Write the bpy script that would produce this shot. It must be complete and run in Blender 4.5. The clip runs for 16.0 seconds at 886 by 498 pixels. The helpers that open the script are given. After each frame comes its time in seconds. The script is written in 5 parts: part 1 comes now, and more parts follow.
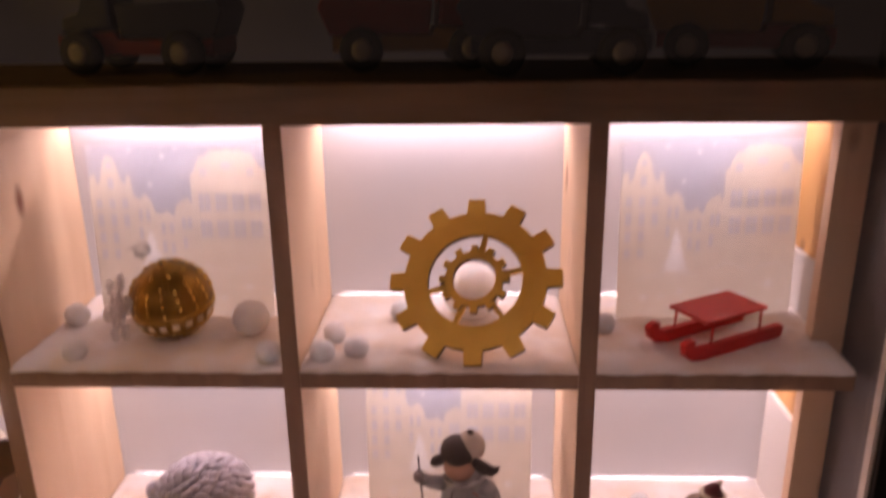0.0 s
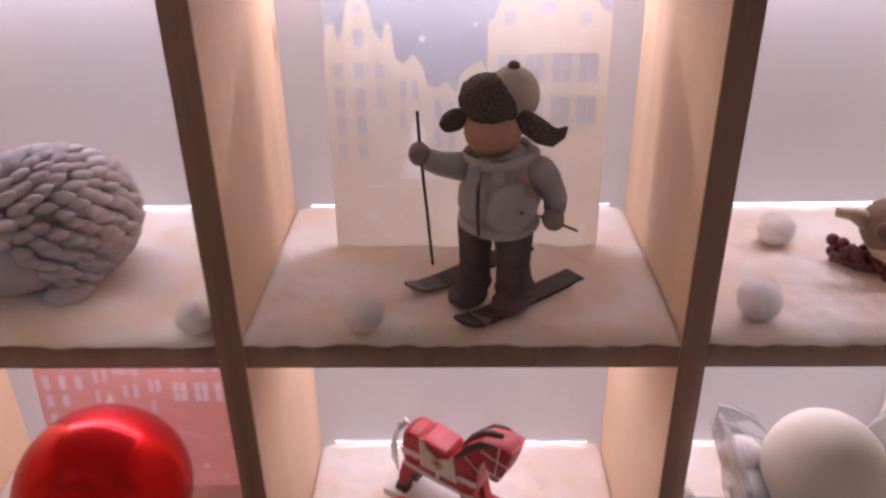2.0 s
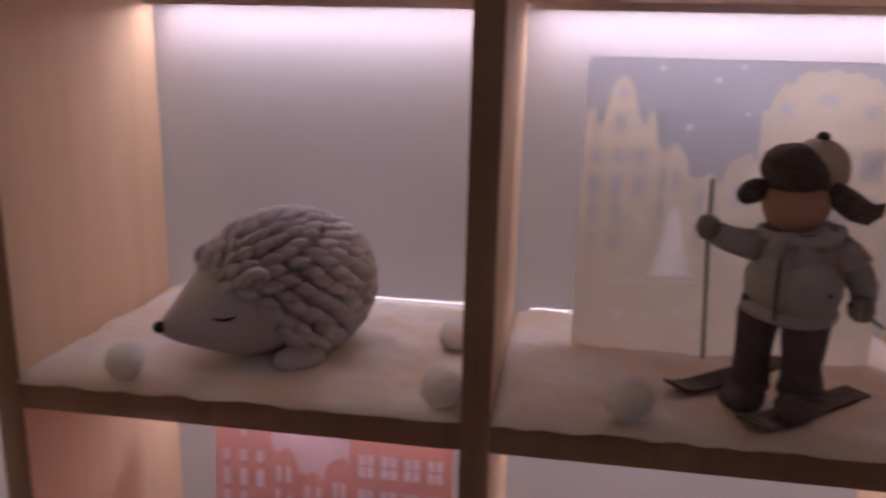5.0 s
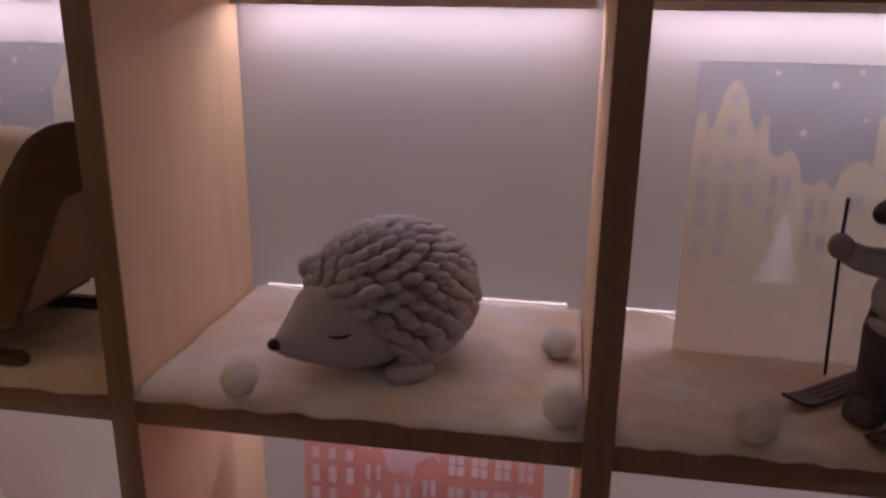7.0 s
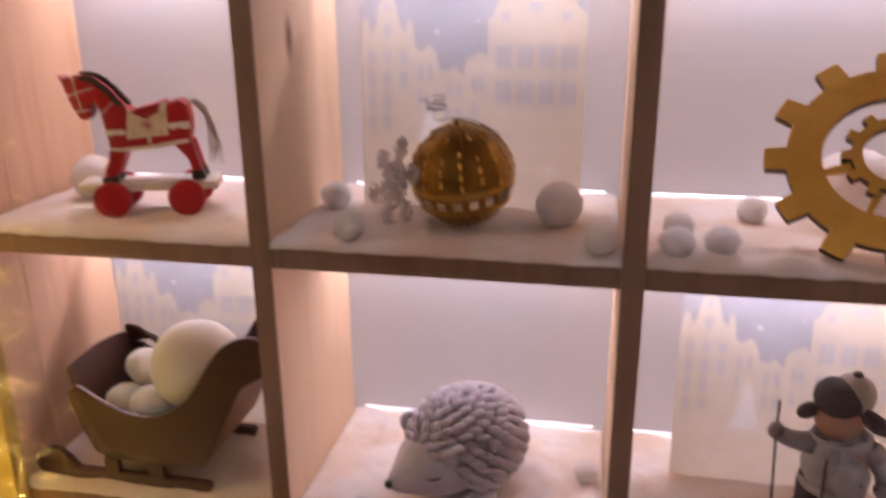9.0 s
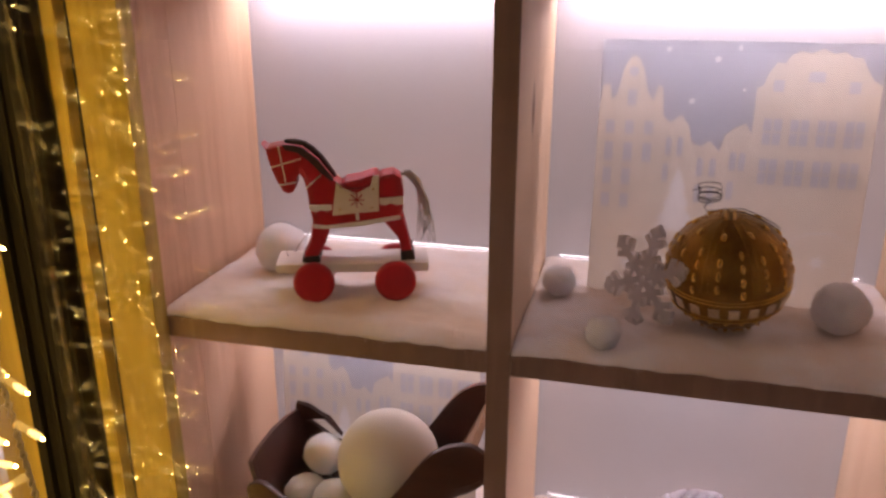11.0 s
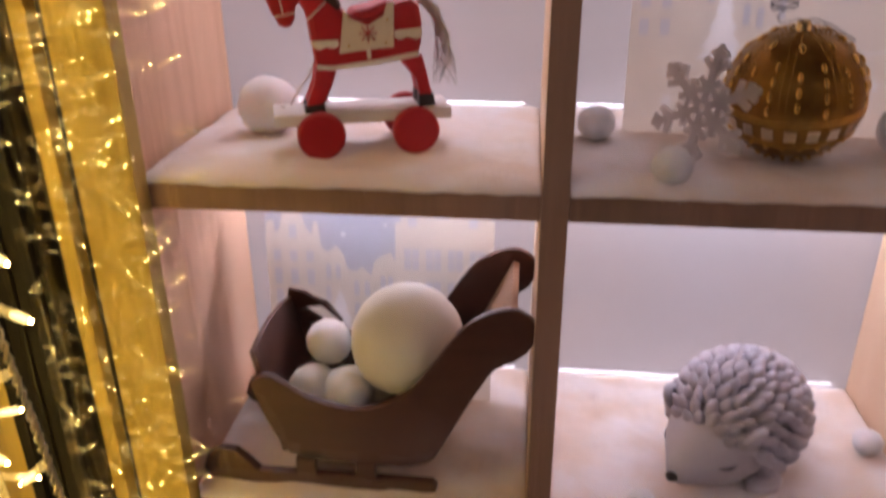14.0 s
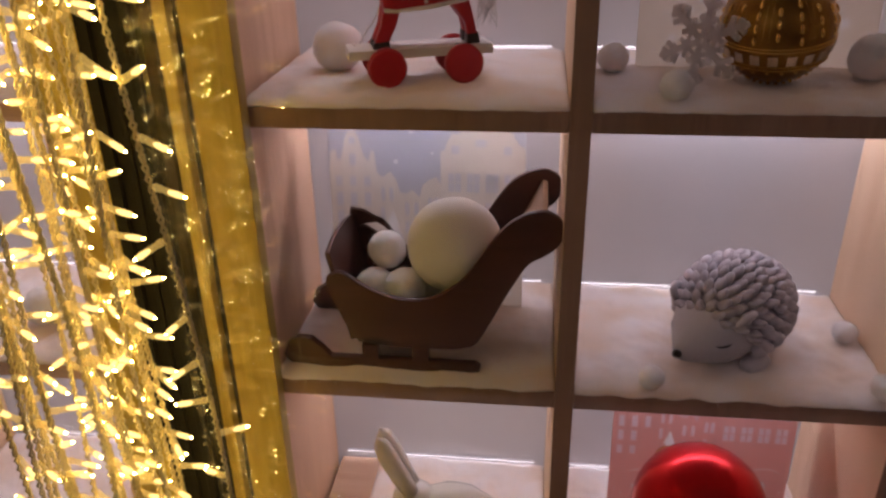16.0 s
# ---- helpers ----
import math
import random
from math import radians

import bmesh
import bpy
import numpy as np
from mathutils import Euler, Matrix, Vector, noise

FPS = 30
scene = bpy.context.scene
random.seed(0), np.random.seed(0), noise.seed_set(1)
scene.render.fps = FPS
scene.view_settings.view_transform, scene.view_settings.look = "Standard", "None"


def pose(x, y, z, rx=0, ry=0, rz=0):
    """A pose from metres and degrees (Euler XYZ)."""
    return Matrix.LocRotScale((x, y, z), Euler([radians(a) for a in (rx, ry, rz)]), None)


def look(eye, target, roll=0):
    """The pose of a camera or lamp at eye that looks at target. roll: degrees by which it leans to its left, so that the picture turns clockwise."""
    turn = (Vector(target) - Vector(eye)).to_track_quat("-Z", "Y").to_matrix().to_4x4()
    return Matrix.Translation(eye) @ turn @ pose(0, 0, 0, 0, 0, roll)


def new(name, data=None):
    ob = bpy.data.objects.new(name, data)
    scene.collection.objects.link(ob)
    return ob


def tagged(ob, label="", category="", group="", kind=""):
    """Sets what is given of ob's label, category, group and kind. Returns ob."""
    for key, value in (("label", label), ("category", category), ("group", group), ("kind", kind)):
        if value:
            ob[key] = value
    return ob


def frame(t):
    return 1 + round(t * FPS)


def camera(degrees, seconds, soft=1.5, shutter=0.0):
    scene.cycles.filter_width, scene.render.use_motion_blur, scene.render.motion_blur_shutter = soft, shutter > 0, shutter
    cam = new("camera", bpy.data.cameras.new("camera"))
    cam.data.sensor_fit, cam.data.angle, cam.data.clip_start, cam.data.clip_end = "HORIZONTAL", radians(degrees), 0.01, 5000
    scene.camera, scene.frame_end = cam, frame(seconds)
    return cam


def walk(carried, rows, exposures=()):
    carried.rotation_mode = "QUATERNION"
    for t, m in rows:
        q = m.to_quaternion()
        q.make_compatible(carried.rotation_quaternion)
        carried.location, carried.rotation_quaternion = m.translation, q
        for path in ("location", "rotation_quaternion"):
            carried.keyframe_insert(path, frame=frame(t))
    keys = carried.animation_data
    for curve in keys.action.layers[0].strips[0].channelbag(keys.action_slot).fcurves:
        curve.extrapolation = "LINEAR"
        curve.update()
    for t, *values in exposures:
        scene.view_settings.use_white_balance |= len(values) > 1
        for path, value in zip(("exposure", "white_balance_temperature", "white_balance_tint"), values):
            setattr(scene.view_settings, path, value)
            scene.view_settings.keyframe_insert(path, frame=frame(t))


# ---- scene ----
cam = camera(58.5, 16.0, 2.5, 0.5)
PATH = [
    (0, (0.011, 0.04, 1.45), (-0.063, 1.935, 0.817), -0.8),
    (0.5, (0.033, 0.115, 1.364), (-0.139, 1.925, 0.532), -1.4),
    (1, (0.041, 0.17, 1.248), (-0.138, 1.889, 0.24), -1.7),
    (1.5, (0.0, 0.267, 1.16), (-0.099, 1.977, 0.127), -0.8),
    (2, (-0.026, 0.348, 1.09), (-0.066, 2.119, 0.162), -0.9),
    (2.5, (-0.024, 0.381, 1.04), (-0.025, 2.232, 0.284), -0.8),
    (3, (-0.018, 0.375, 1.03), (-0.014, 2.292, 0.458), -0.2),
    (3.5, (-0.022, 0.372, 1.021), (-0.048, 2.314, 0.542), 0.5),
    (4, (-0.041, 0.373, 1.02), (-0.075, 2.317, 0.55), 2.2),
    (4.5, (-0.084, 0.362, 1.006), (-0.203, 2.301, 0.532), 2.0),
    (5, (-0.137, 0.35, 1.005), (-0.429, 2.269, 0.521), 1.4),
    (5.2, (-0.146, 0.348, 1.006), (-0.505, 2.261, 0.546), 1.1),
    (7.3, (-0.213, 0.356, 1.062), (-0.478, 2.241, 0.448), 0.9),
    (7.5, (-0.205, 0.35, 1.083), (-0.407, 2.241, 0.465), 1.0),
    (8, (-0.197, 0.295, 1.14), (-0.335, 2.178, 0.483), 0.7),
    (8.5, (-0.193, 0.227, 1.211), (-0.469, 2.081, 0.513), -0.8),
    (9, (-0.214, 0.187, 1.273), (-0.586, 2.048, 0.642), -0.5),
    (9.5, (-0.23, 0.175, 1.302), (-0.787, 2.008, 0.729), -1.6),
    (10, (-0.275, 0.18, 1.329), (-0.874, 1.998, 0.747), -1.9),
    (10.2, (-0.303, 0.188, 1.33), (-0.885, 2.007, 0.735), -1.5),
    (12.3, (-0.501, 0.395, 1.317), (-0.794, 2.251, 0.631), 1.3),
    (12.5, (-0.507, 0.401, 1.317), (-0.785, 2.265, 0.646), 1.5),
    (13, (-0.523, 0.39, 1.311), (-0.718, 2.26, 0.629), 1.2),
    (13.5, (-0.518, 0.347, 1.281), (-0.73, 2.195, 0.546), -0.4),
    (14, (-0.516, 0.301, 1.244), (-0.711, 2.111, 0.414), -0.3),
    (14.5, (-0.521, 0.254, 1.218), (-0.686, 2.038, 0.328), -1.2),
    (15, (-0.531, 0.208, 1.22), (-0.687, 1.989, 0.322), -0.8),
    (15.5, (-0.528, 0.173, 1.235), (-0.727, 1.961, 0.36), -1.1),
    (16, (-0.531, 0.161, 1.242), (-0.752, 1.946, 0.367), -1.1),
]
EXPOSURES = ((0.0, 0.45, 8300, 26), (0.5, -0.20, 7800, 20), (1.0, 0.35, 7100, 13), (1.5, 0.33, 6900, 13), (2.0, 0.35, 7000, 13), (2.5, 0.20, 7000, 13), (3.0, -0.15, 7000, 17), (3.5, -0.75, 6800, 17), (4.0, -1.38, 6800, 19), (4.5, -1.20, 7100, 18), (5.0, -0.80, 7300, 18), (7.3, -1.10, 7600, 19), (7.5, -1.00, 7600, 19), (8.0, -0.30, 7600, 18), (8.5, 0.20, 7600, 18), (9.0, 0.35, 7300, 16), (9.5, 0.10, 7500, 18), (10.0, -0.15, 7500, 18), (12.5, 0.00, 7200, 16), (13.0, 0.05, 7000, 15), (13.5, 0.30, 6700, 12), (14.0, 0.30, 6600, 12), (14.5, -0.20, 6600, 12), (15.5, -0.30, 6900, 11), (16.0, -0.50, 6900, 11))
walk(cam, [(t, look(eye, target, roll)) for t, eye, target, roll in PATH], EXPOSURES)

# ---- world and light ----
world = bpy.data.worlds.new("night_street")
scene.world = world
world.use_nodes = True
world.node_tree.nodes["Background"].inputs[0].default_value = (1.0, 0.78, 0.76, 1)
world.node_tree.nodes["Background"].inputs[1].default_value = 0.040
LED_POWER, FOOT_FILL_POWER, BULB_POWER, PANEL_GLOW = 195.0, 9.0, 150.0, 0.17


# ---- materials ----
def links(m):
    m.use_nodes = True
    return m.node_tree.nodes, m.node_tree.links, m.node_tree.nodes["Principled BSDF"]


def paint(name, a, b=None, rough=0.6, metal=0.0, scale=60.0, bump=0.15, stretch=(1, 1, 1), fine=400.0, coat=0.0, sheen=0.0, glow=None, power=0.0, spread=(0.3, 0.7)):
    """A surface with two scales of variation: blotches between colours a and b, and a fine grain that also gives relief."""
    m = bpy.data.materials.new(name)
    n, l, p = links(m)
    b = b or tuple(c * 0.75 for c in a)
    tc = n.new("ShaderNodeTexCoord")
    mp = n.new("ShaderNodeMapping")
    mp.inputs["Scale"].default_value = stretch
    l.new(tc.outputs["Object"], mp.inputs[0])
    big, small = n.new("ShaderNodeTexNoise"), n.new("ShaderNodeTexNoise")
    big.inputs["Scale"].default_value, small.inputs["Scale"].default_value = scale, fine
    big.inputs["Detail"].default_value = 4
    l.new(mp.outputs[0], big.inputs["Vector"])
    l.new(mp.outputs[0], small.inputs["Vector"])
    mix = n.new("ShaderNodeMath")
    mix.operation = "MULTIPLY_ADD"
    mix.inputs[1].default_value = 0.35
    l.new(small.outputs["Fac"], mix.inputs[0])
    sub = n.new("ShaderNodeMath")
    sub.operation = "MULTIPLY"
    sub.inputs[1].default_value = 0.65
    l.new(big.outputs["Fac"], sub.inputs[0])
    l.new(sub.outputs[0], mix.inputs[2])
    ramp = n.new("ShaderNodeValToRGB")
    ramp.color_ramp.elements[0].position, ramp.color_ramp.elements[1].position = spread
    ramp.color_ramp.elements[0].color, ramp.color_ramp.elements[1].color = (*b, 1), (*a, 1)
    l.new(mix.outputs[0], ramp.inputs[0])
    l.new(ramp.outputs[0], p.inputs["Base Color"])
    bp = n.new("ShaderNodeBump")
    bp.inputs["Strength"].default_value = bump
    bp.inputs["Distance"].default_value = 0.001
    l.new(mix.outputs[0], bp.inputs["Height"])
    l.new(bp.outputs[0], p.inputs["Normal"])
    p.inputs["Roughness"].default_value, p.inputs["Metallic"].default_value = rough, metal
    p.inputs["Coat Weight"].default_value, p.inputs["Coat Roughness"].default_value = coat, 0.08
    p.inputs["Sheen Weight"].default_value = sheen
    if glow:
        p.inputs["Emission Color"].default_value, p.inputs["Emission Strength"].default_value = (*glow, 1), power
    return m


def soft(m, weight, depth):
    """Light soaks a little way into loose fibres."""
    p = m.node_tree.nodes["Principled BSDF"]
    p.inputs["Subsurface Weight"].default_value, p.inputs["Subsurface Scale"].default_value = weight, depth
    p.inputs["Subsurface Radius"].default_value = (1.0, 0.85, 0.8)
    return m


def pine(name, light, dark, knot, axis="Z", rough=0.6):
    """Planed pine: long grain along one axis, slow colour bands, a few knots."""
    m = bpy.data.materials.new(name)
    n, l, p = links(m)
    tc, info = n.new("ShaderNodeTexCoord"), n.new("ShaderNodeObjectInfo")
    mp = n.new("ShaderNodeMapping")
    s = {"X": (1.4, 26, 26), "Z": (26, 26, 1.4)}[axis]
    mp.inputs["Scale"].default_value = s
    shift = n.new("ShaderNodeVectorMath")
    shift.operation = "SCALE"
    shift.inputs[0].default_value = (7.3, 3.1, 5.7)
    l.new(info.outputs["Random"], shift.inputs["Scale"])
    add = n.new("ShaderNodeVectorMath")
    l.new(tc.outputs["Object"], add.inputs[0])
    l.new(shift.outputs[0], add.inputs[1])
    l.new(add.outputs[0], mp.inputs[0])
    bands, fibre = n.new("ShaderNodeTexNoise"), n.new("ShaderNodeTexNoise")
    bands.inputs["Scale"].default_value, bands.inputs["Detail"].default_value, bands.inputs["Distortion"].default_value = 1.6, 5, 0.8
    fibre.inputs["Scale"].default_value, fibre.inputs["Detail"].default_value = 14, 3
    l.new(mp.outputs[0], bands.inputs["Vector"])
    l.new(mp.outputs[0], fibre.inputs["Vector"])
    mul = n.new("ShaderNodeMath")
    mul.operation, mul.inputs[1].default_value = "MULTIPLY_ADD", 0.3
    l.new(fibre.outputs["Fac"], mul.inputs[0])
    half = n.new("ShaderNodeMath")
    half.operation, half.inputs[1].default_value = "MULTIPLY", 0.7
    l.new(bands.outputs["Fac"], half.inputs[0])
    l.new(half.outputs[0], mul.inputs[2])
    ramp = n.new("ShaderNodeValToRGB")
    e = ramp.color_ramp.elements
    e[0].position, e[1].position = 0.32, 0.62
    e[0].color, e[1].color = (*dark, 1), (*light, 1)
    l.new(mul.outputs[0], ramp.inputs[0])
    # knots: rare dark spots, slightly drawn out along the grain
    km = n.new("ShaderNodeMapping")
    km.inputs["Scale"].default_value = {"X": (5, 11, 11), "Z": (11, 11, 5)}[axis]
    l.new(add.outputs[0], km.inputs[0])
    vor = n.new("ShaderNodeTexVoronoi")
    vor.inputs["Scale"].default_value = 1.0
    l.new(km.outputs[0], vor.inputs["Vector"])
    kr = n.new("ShaderNodeValToRGB")
    kr.color_ramp.elements[0].position, kr.color_ramp.elements[1].position = 0.05, 0.13
    kr.color_ramp.elements[0].color, kr.color_ramp.elements[1].color = (1, 1, 1, 1), (0, 0, 0, 1)
    l.new(vor.outputs["Distance"], kr.inputs[0])
    mix = n.new("ShaderNodeMix")
    mix.data_type = "RGBA"
    l.new(kr.outputs[0], mix.inputs["Factor"])
    l.new(ramp.outputs[0], mix.inputs["A"])
    mix.inputs["B"].default_value = (*knot, 1)
    l.new(mix.outputs["Result"], p.inputs["Base Color"])
    bp = n.new("ShaderNodeBump")
    bp.inputs["Strength"].default_value, bp.inputs["Distance"].default_value = 0.12, 0.001
    l.new(mul.outputs[0], bp.inputs["Height"])
    l.new(bp.outputs[0], p.inputs["Normal"])
    p.inputs["Roughness"].default_value = rough
    return m


def paper(name, a, through_light=0.45, rough=0.7):
    """Thin sheet that lets part of the light through."""
    m = bpy.data.materials.new(name)
    n, l, p = links(m)
    tc, no, ramp = n.new("ShaderNodeTexCoord"), n.new("ShaderNodeTexNoise"), n.new("ShaderNodeValToRGB")
    no.inputs["Scale"].default_value, no.inputs["Detail"].default_value = 45, 6
    l.new(tc.outputs["Object"], no.inputs["Vector"])
    l.new(no.outputs["Fac"], ramp.inputs[0])
    ramp.color_ramp.elements[0].position, ramp.color_ramp.elements[1].position = 0.3, 0.7
    ramp.color_ramp.elements[0].color, ramp.color_ramp.elements[1].color = (*[c * 0.93 for c in a], 1), (*a, 1)
    l.new(ramp.outputs[0], p.inputs["Base Color"])
    p.inputs["Roughness"].default_value = rough
    tr, mx = n.new("ShaderNodeBsdfTranslucent"), n.new("ShaderNodeMixShader")
    l.new(ramp.outputs[0], tr.inputs["Color"])
    mx.inputs[0].default_value = through_light
    l.new(p.outputs[0], mx.inputs[1])
    l.new(tr.outputs[0], mx.inputs[2])
    l.new(mx.outputs[0], n["Material Output"].inputs["Surface"])
    return m


def pane_glass():
    m = bpy.data.materials.new("window_glass")
    n, l, p = links(m)
    tr, gl, mx, fr = n.new("ShaderNodeBsdfTransparent"), n.new("ShaderNodeBsdfGlossy"), n.new("ShaderNodeMixShader"), n.new("ShaderNodeFresnel")
    gl.inputs["Roughness"].default_value = 0.0
    fr.inputs["IOR"].default_value = 1.68
    l.new(fr.outputs[0], mx.inputs[0])
    l.new(tr.outputs[0], mx.inputs[1])
    l.new(gl.outputs[0], mx.inputs[2])
    l.new(mx.outputs[0], n["Material Output"].inputs["Surface"])
    return m


def clear_plastic(name, colour, clear, glow=None, power=0.0):
    """Clear moulded plastic: mostly see-through, with a tinted glossy skin."""
    m = bpy.data.materials.new(name)
    n, l, p = links(m)
    tr, mx = n.new("ShaderNodeBsdfTransparent"), n.new("ShaderNodeMixShader")
    tr.inputs[0].default_value = (*[0.5 + 0.5 * c for c in colour], 1)
    p.inputs["Base Color"].default_value = (*colour, 1)
    p.inputs["Roughness"].default_value = 0.12
    if glow:
        p.inputs["Emission Color"].default_value, p.inputs["Emission Strength"].default_value = (*glow, 1), power
    mx.inputs[0].default_value = clear
    l.new(p.outputs[0], mx.inputs[1])
    l.new(tr.outputs[0], mx.inputs[2])
    l.new(mx.outputs[0], n["Material Output"].inputs["Surface"])
    return m


def lamp_surface(name, colour, power):
    m = bpy.data.materials.new(name)
    n, l, p = links(m)
    e = n.new("ShaderNodeEmission")
    e.inputs[0].default_value, e.inputs[1].default_value = (*colour, 1), power
    l.new(e.outputs[0], n["Material Output"].inputs["Surface"])
    return m


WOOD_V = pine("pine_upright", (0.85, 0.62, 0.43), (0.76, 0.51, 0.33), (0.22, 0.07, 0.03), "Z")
WOOD_SIDE = pine("pine_side", (0.80, 0.52, 0.35), (0.66, 0.385, 0.235), (0.22, 0.07, 0.03), "Z")
# Darker than the uprights: shade of undersides and fronts is in the colour.
WOOD_H = pine("pine_shelf_shaded", (0.58, 0.38, 0.26), (0.46, 0.28, 0.18), (0.16, 0.07, 0.03), "X")
# Darker pine: the shade on the board fronts is put into this colour.
WOOD_EDGE_SHADE = pine("shaded_edge_wood", (0.31, 0.18, 0.115), (0.22, 0.125, 0.08), (0.07, 0.035, 0.02), "Z", 0.6)
WOOD_ORANGE = pine("pine_amber", (0.72, 0.40, 0.16), (0.58, 0.29, 0.10), (0.18, 0.07, 0.02), "Z")
# Raw pine with the bulbs' yellow light mixed into its colour.
WOOD_POST = pine("pine_post_lamplit", (0.58, 0.42, 0.09), (0.42, 0.29, 0.06), (0.14, 0.07, 0.03), "Z", 0.5)
WOOD_DARK = pine("dark_fascia_wood", (0.30, 0.19, 0.12), (0.20, 0.12, 0.07), (0.07, 0.03, 0.02), "X", 0.5)
# The emission is an even glow added to lighten each compartment's rear.
FROST_GLOW = paint("frosted_white_panel_fill_glow", (0.46, 0.44, 0.475), (0.42, 0.40, 0.43), rough=0.24, scale=7, bump=0.02, fine=900, glow=(0.95, 0.88, 1.0), power=PANEL_GLOW)
SNOW = paint("cotton_snow", (0.93, 0.89, 0.89), (0.84, 0.69, 0.58), rough=0.95, scale=20, fine=520, bump=1.0, sheen=0.3, spread=(0.40, 0.60))
COTTON = soft(paint("cotton_wool_ball", (0.90, 0.88, 0.89), (0.78, 0.76, 0.78), rough=0.95, scale=160, fine=900, bump=1.0, sheen=0.4), 1.0, 0.03)
FELT = paint("pale_felt_ball", (0.86, 0.83, 0.76), (0.78, 0.75, 0.68), rough=0.9, scale=120, fine=900, bump=0.5, sheen=0.3)
BLACK_METAL = paint("black_window_frame", (0.012, 0.010, 0.009), (0.007, 0.006, 0.006), rough=0.45, scale=30, bump=0.05)
BLACK_METAL.node_tree.nodes["Principled BSDF"].inputs["Specular IOR Level"].default_value = 0.2
RUBBER = paint("black_rubber_seal", (0.02, 0.018, 0.018), rough=0.6)
GREY_METAL = paint("grey_window_post", (0.12, 0.11, 0.115), (0.085, 0.08, 0.085), rough=0.5, scale=25)
PALE_EDGE = paint("pale_glazing_bead", (0.75, 0.68, 0.62), rough=0.4)
GLASS = pane_glass()
RED_PAINT = paint("red_paint", (0.50, 0.012, 0.020), (0.36, 0.008, 0.014), rough=0.42, scale=45, fine=300, bump=0.25)
SLED_RED = paint("bright_red_sled_lacquer", (0.80, 0.030, 0.022), (0.66, 0.020, 0.016), rough=0.4, scale=45, fine=300, bump=0.15)
WHITE_PAINT = paint("white_paint", (0.82, 0.78, 0.75), (0.70, 0.66, 0.63), rough=0.55, scale=70)
CREAM_PAINT = paint("cream_paint", (0.80, 0.74, 0.62), (0.70, 0.63, 0.52), rough=0.6, scale=80)
BLACK_PAINT = paint("black_paint", (0.03, 0.022, 0.022), rough=0.4)
MANE_PAINT = paint("dark_mane_paint", (0.07, 0.03, 0.03), (0.03, 0.015, 0.015), rough=0.5, stretch=(1, 1, 1), scale=150)
GOLD_PAINT = paint("gold_trim_paint", (0.62, 0.40, 0.10), rough=0.35, metal=0.6)
STRING = paint("white_cord", (0.80, 0.72, 0.70), rough=0.8)
GOLD_BALL = paint("old_gold_bauble", (0.38, 0.20, 0.035), (0.20, 0.095, 0.015), rough=0.28, metal=0.75, scale=70, fine=600, bump=0.5)
GOLD_BRIGHT = paint("bright_gold_beads", (0.90, 0.62, 0.16), (0.66, 0.40, 0.08), rough=0.16, metal=1.0, scale=120)
MIRROR_TILE = paint("little_mirror_tiles", (0.80, 0.72, 0.58), rough=0.08, metal=1.0, bump=0.0)
GEAR_GOLD = paint("gold_glitter_gear", (0.86, 0.50, 0.085), (0.72, 0.39, 0.055), rough=0.45, metal=0.2, scale=40, fine=1500, bump=0.35)
GLITTER = paint("gold_glitter_flecks", (1.0, 0.72, 0.22), rough=0.1, metal=1.0, bump=0.0)
GEAR_SIDE = paint("dark_sawn_edge", (0.12, 0.06, 0.02), rough=0.7)
WIRE = paint("dark_thin_wire", (0.05, 0.04, 0.045), rough=0.35, metal=0.7)
STONE = paint("grey_stoneware", (0.60, 0.58, 0.65), (0.40, 0.38, 0.43), rough=0.7, scale=90, fine=700, bump=0.3)
STONE_FACE = paint("smooth_grey_stoneware", (0.56, 0.54, 0.59), (0.47, 0.45, 0.50), rough=0.5, scale=40, fine=500, bump=0.12)
DARK_DOT = paint("dark_glaze", (0.02, 0.015, 0.015), rough=0.15)
SATIN_RED = paint("satin_red_glass", (0.62, 0.012, 0.018), (0.56, 0.010, 0.015), rough=0.24, metal=0.75, scale=8, bump=0.0)
CAP_METAL = paint("gold_cap", (0.75, 0.55, 0.25), rough=0.25, metal=1.0)
SLEIGH_WOOD = pine("dark_brown_sleigh_wood", (0.100, 0.038, 0.026), (0.06, 0.022, 0.016), (0.02, 0.01, 0.01), "X", 0.4)
SLEIGH_PALE = pine("pale_sleigh_wood", (0.42, 0.26, 0.17), (0.32, 0.19, 0.12), (0.1, 0.05, 0.03), "Z", 0.55)
SLEIGH_CLEAR = clear_plastic("clear_acrylic", (0.80, 0.80, 0.82), 0.70)
SLEIGH_SEAT = paint("pale_grey_plastic", (0.74, 0.68, 0.66), (0.64, 0.58, 0.56), rough=0.4, scale=35)
CERAMIC = paint("white_glazed_ceramic", (0.78, 0.76, 0.70), (0.70, 0.68, 0.62), rough=0.15, scale=60, bump=0.25, coat=0.4)
BROWN_FEATHER = paint("brown_feather_glaze", (0.24, 0.15, 0.10), (0.15, 0.09, 0.06), rough=0.55, scale=110, bump=0.5)
ROBIN_RED = paint("orange_breast_glaze", (0.62, 0.17, 0.03), (0.46, 0.10, 0.02), rough=0.45, scale=90, bump=0.3)
ROBIN_BELLY = paint("buff_belly_glaze", (0.62, 0.50, 0.38), rough=0.5, scale=90)
BERRY = paint("dark_red_berries", (0.13, 0.02, 0.025), (0.07, 0.012, 0.015), rough=0.3, scale=70)
JACKET = paint("pale_grey_jacket_glaze", (0.50, 0.51, 0.53), (0.36, 0.36, 0.38), rough=0.75, scale=70, fine=900, bump=0.5)
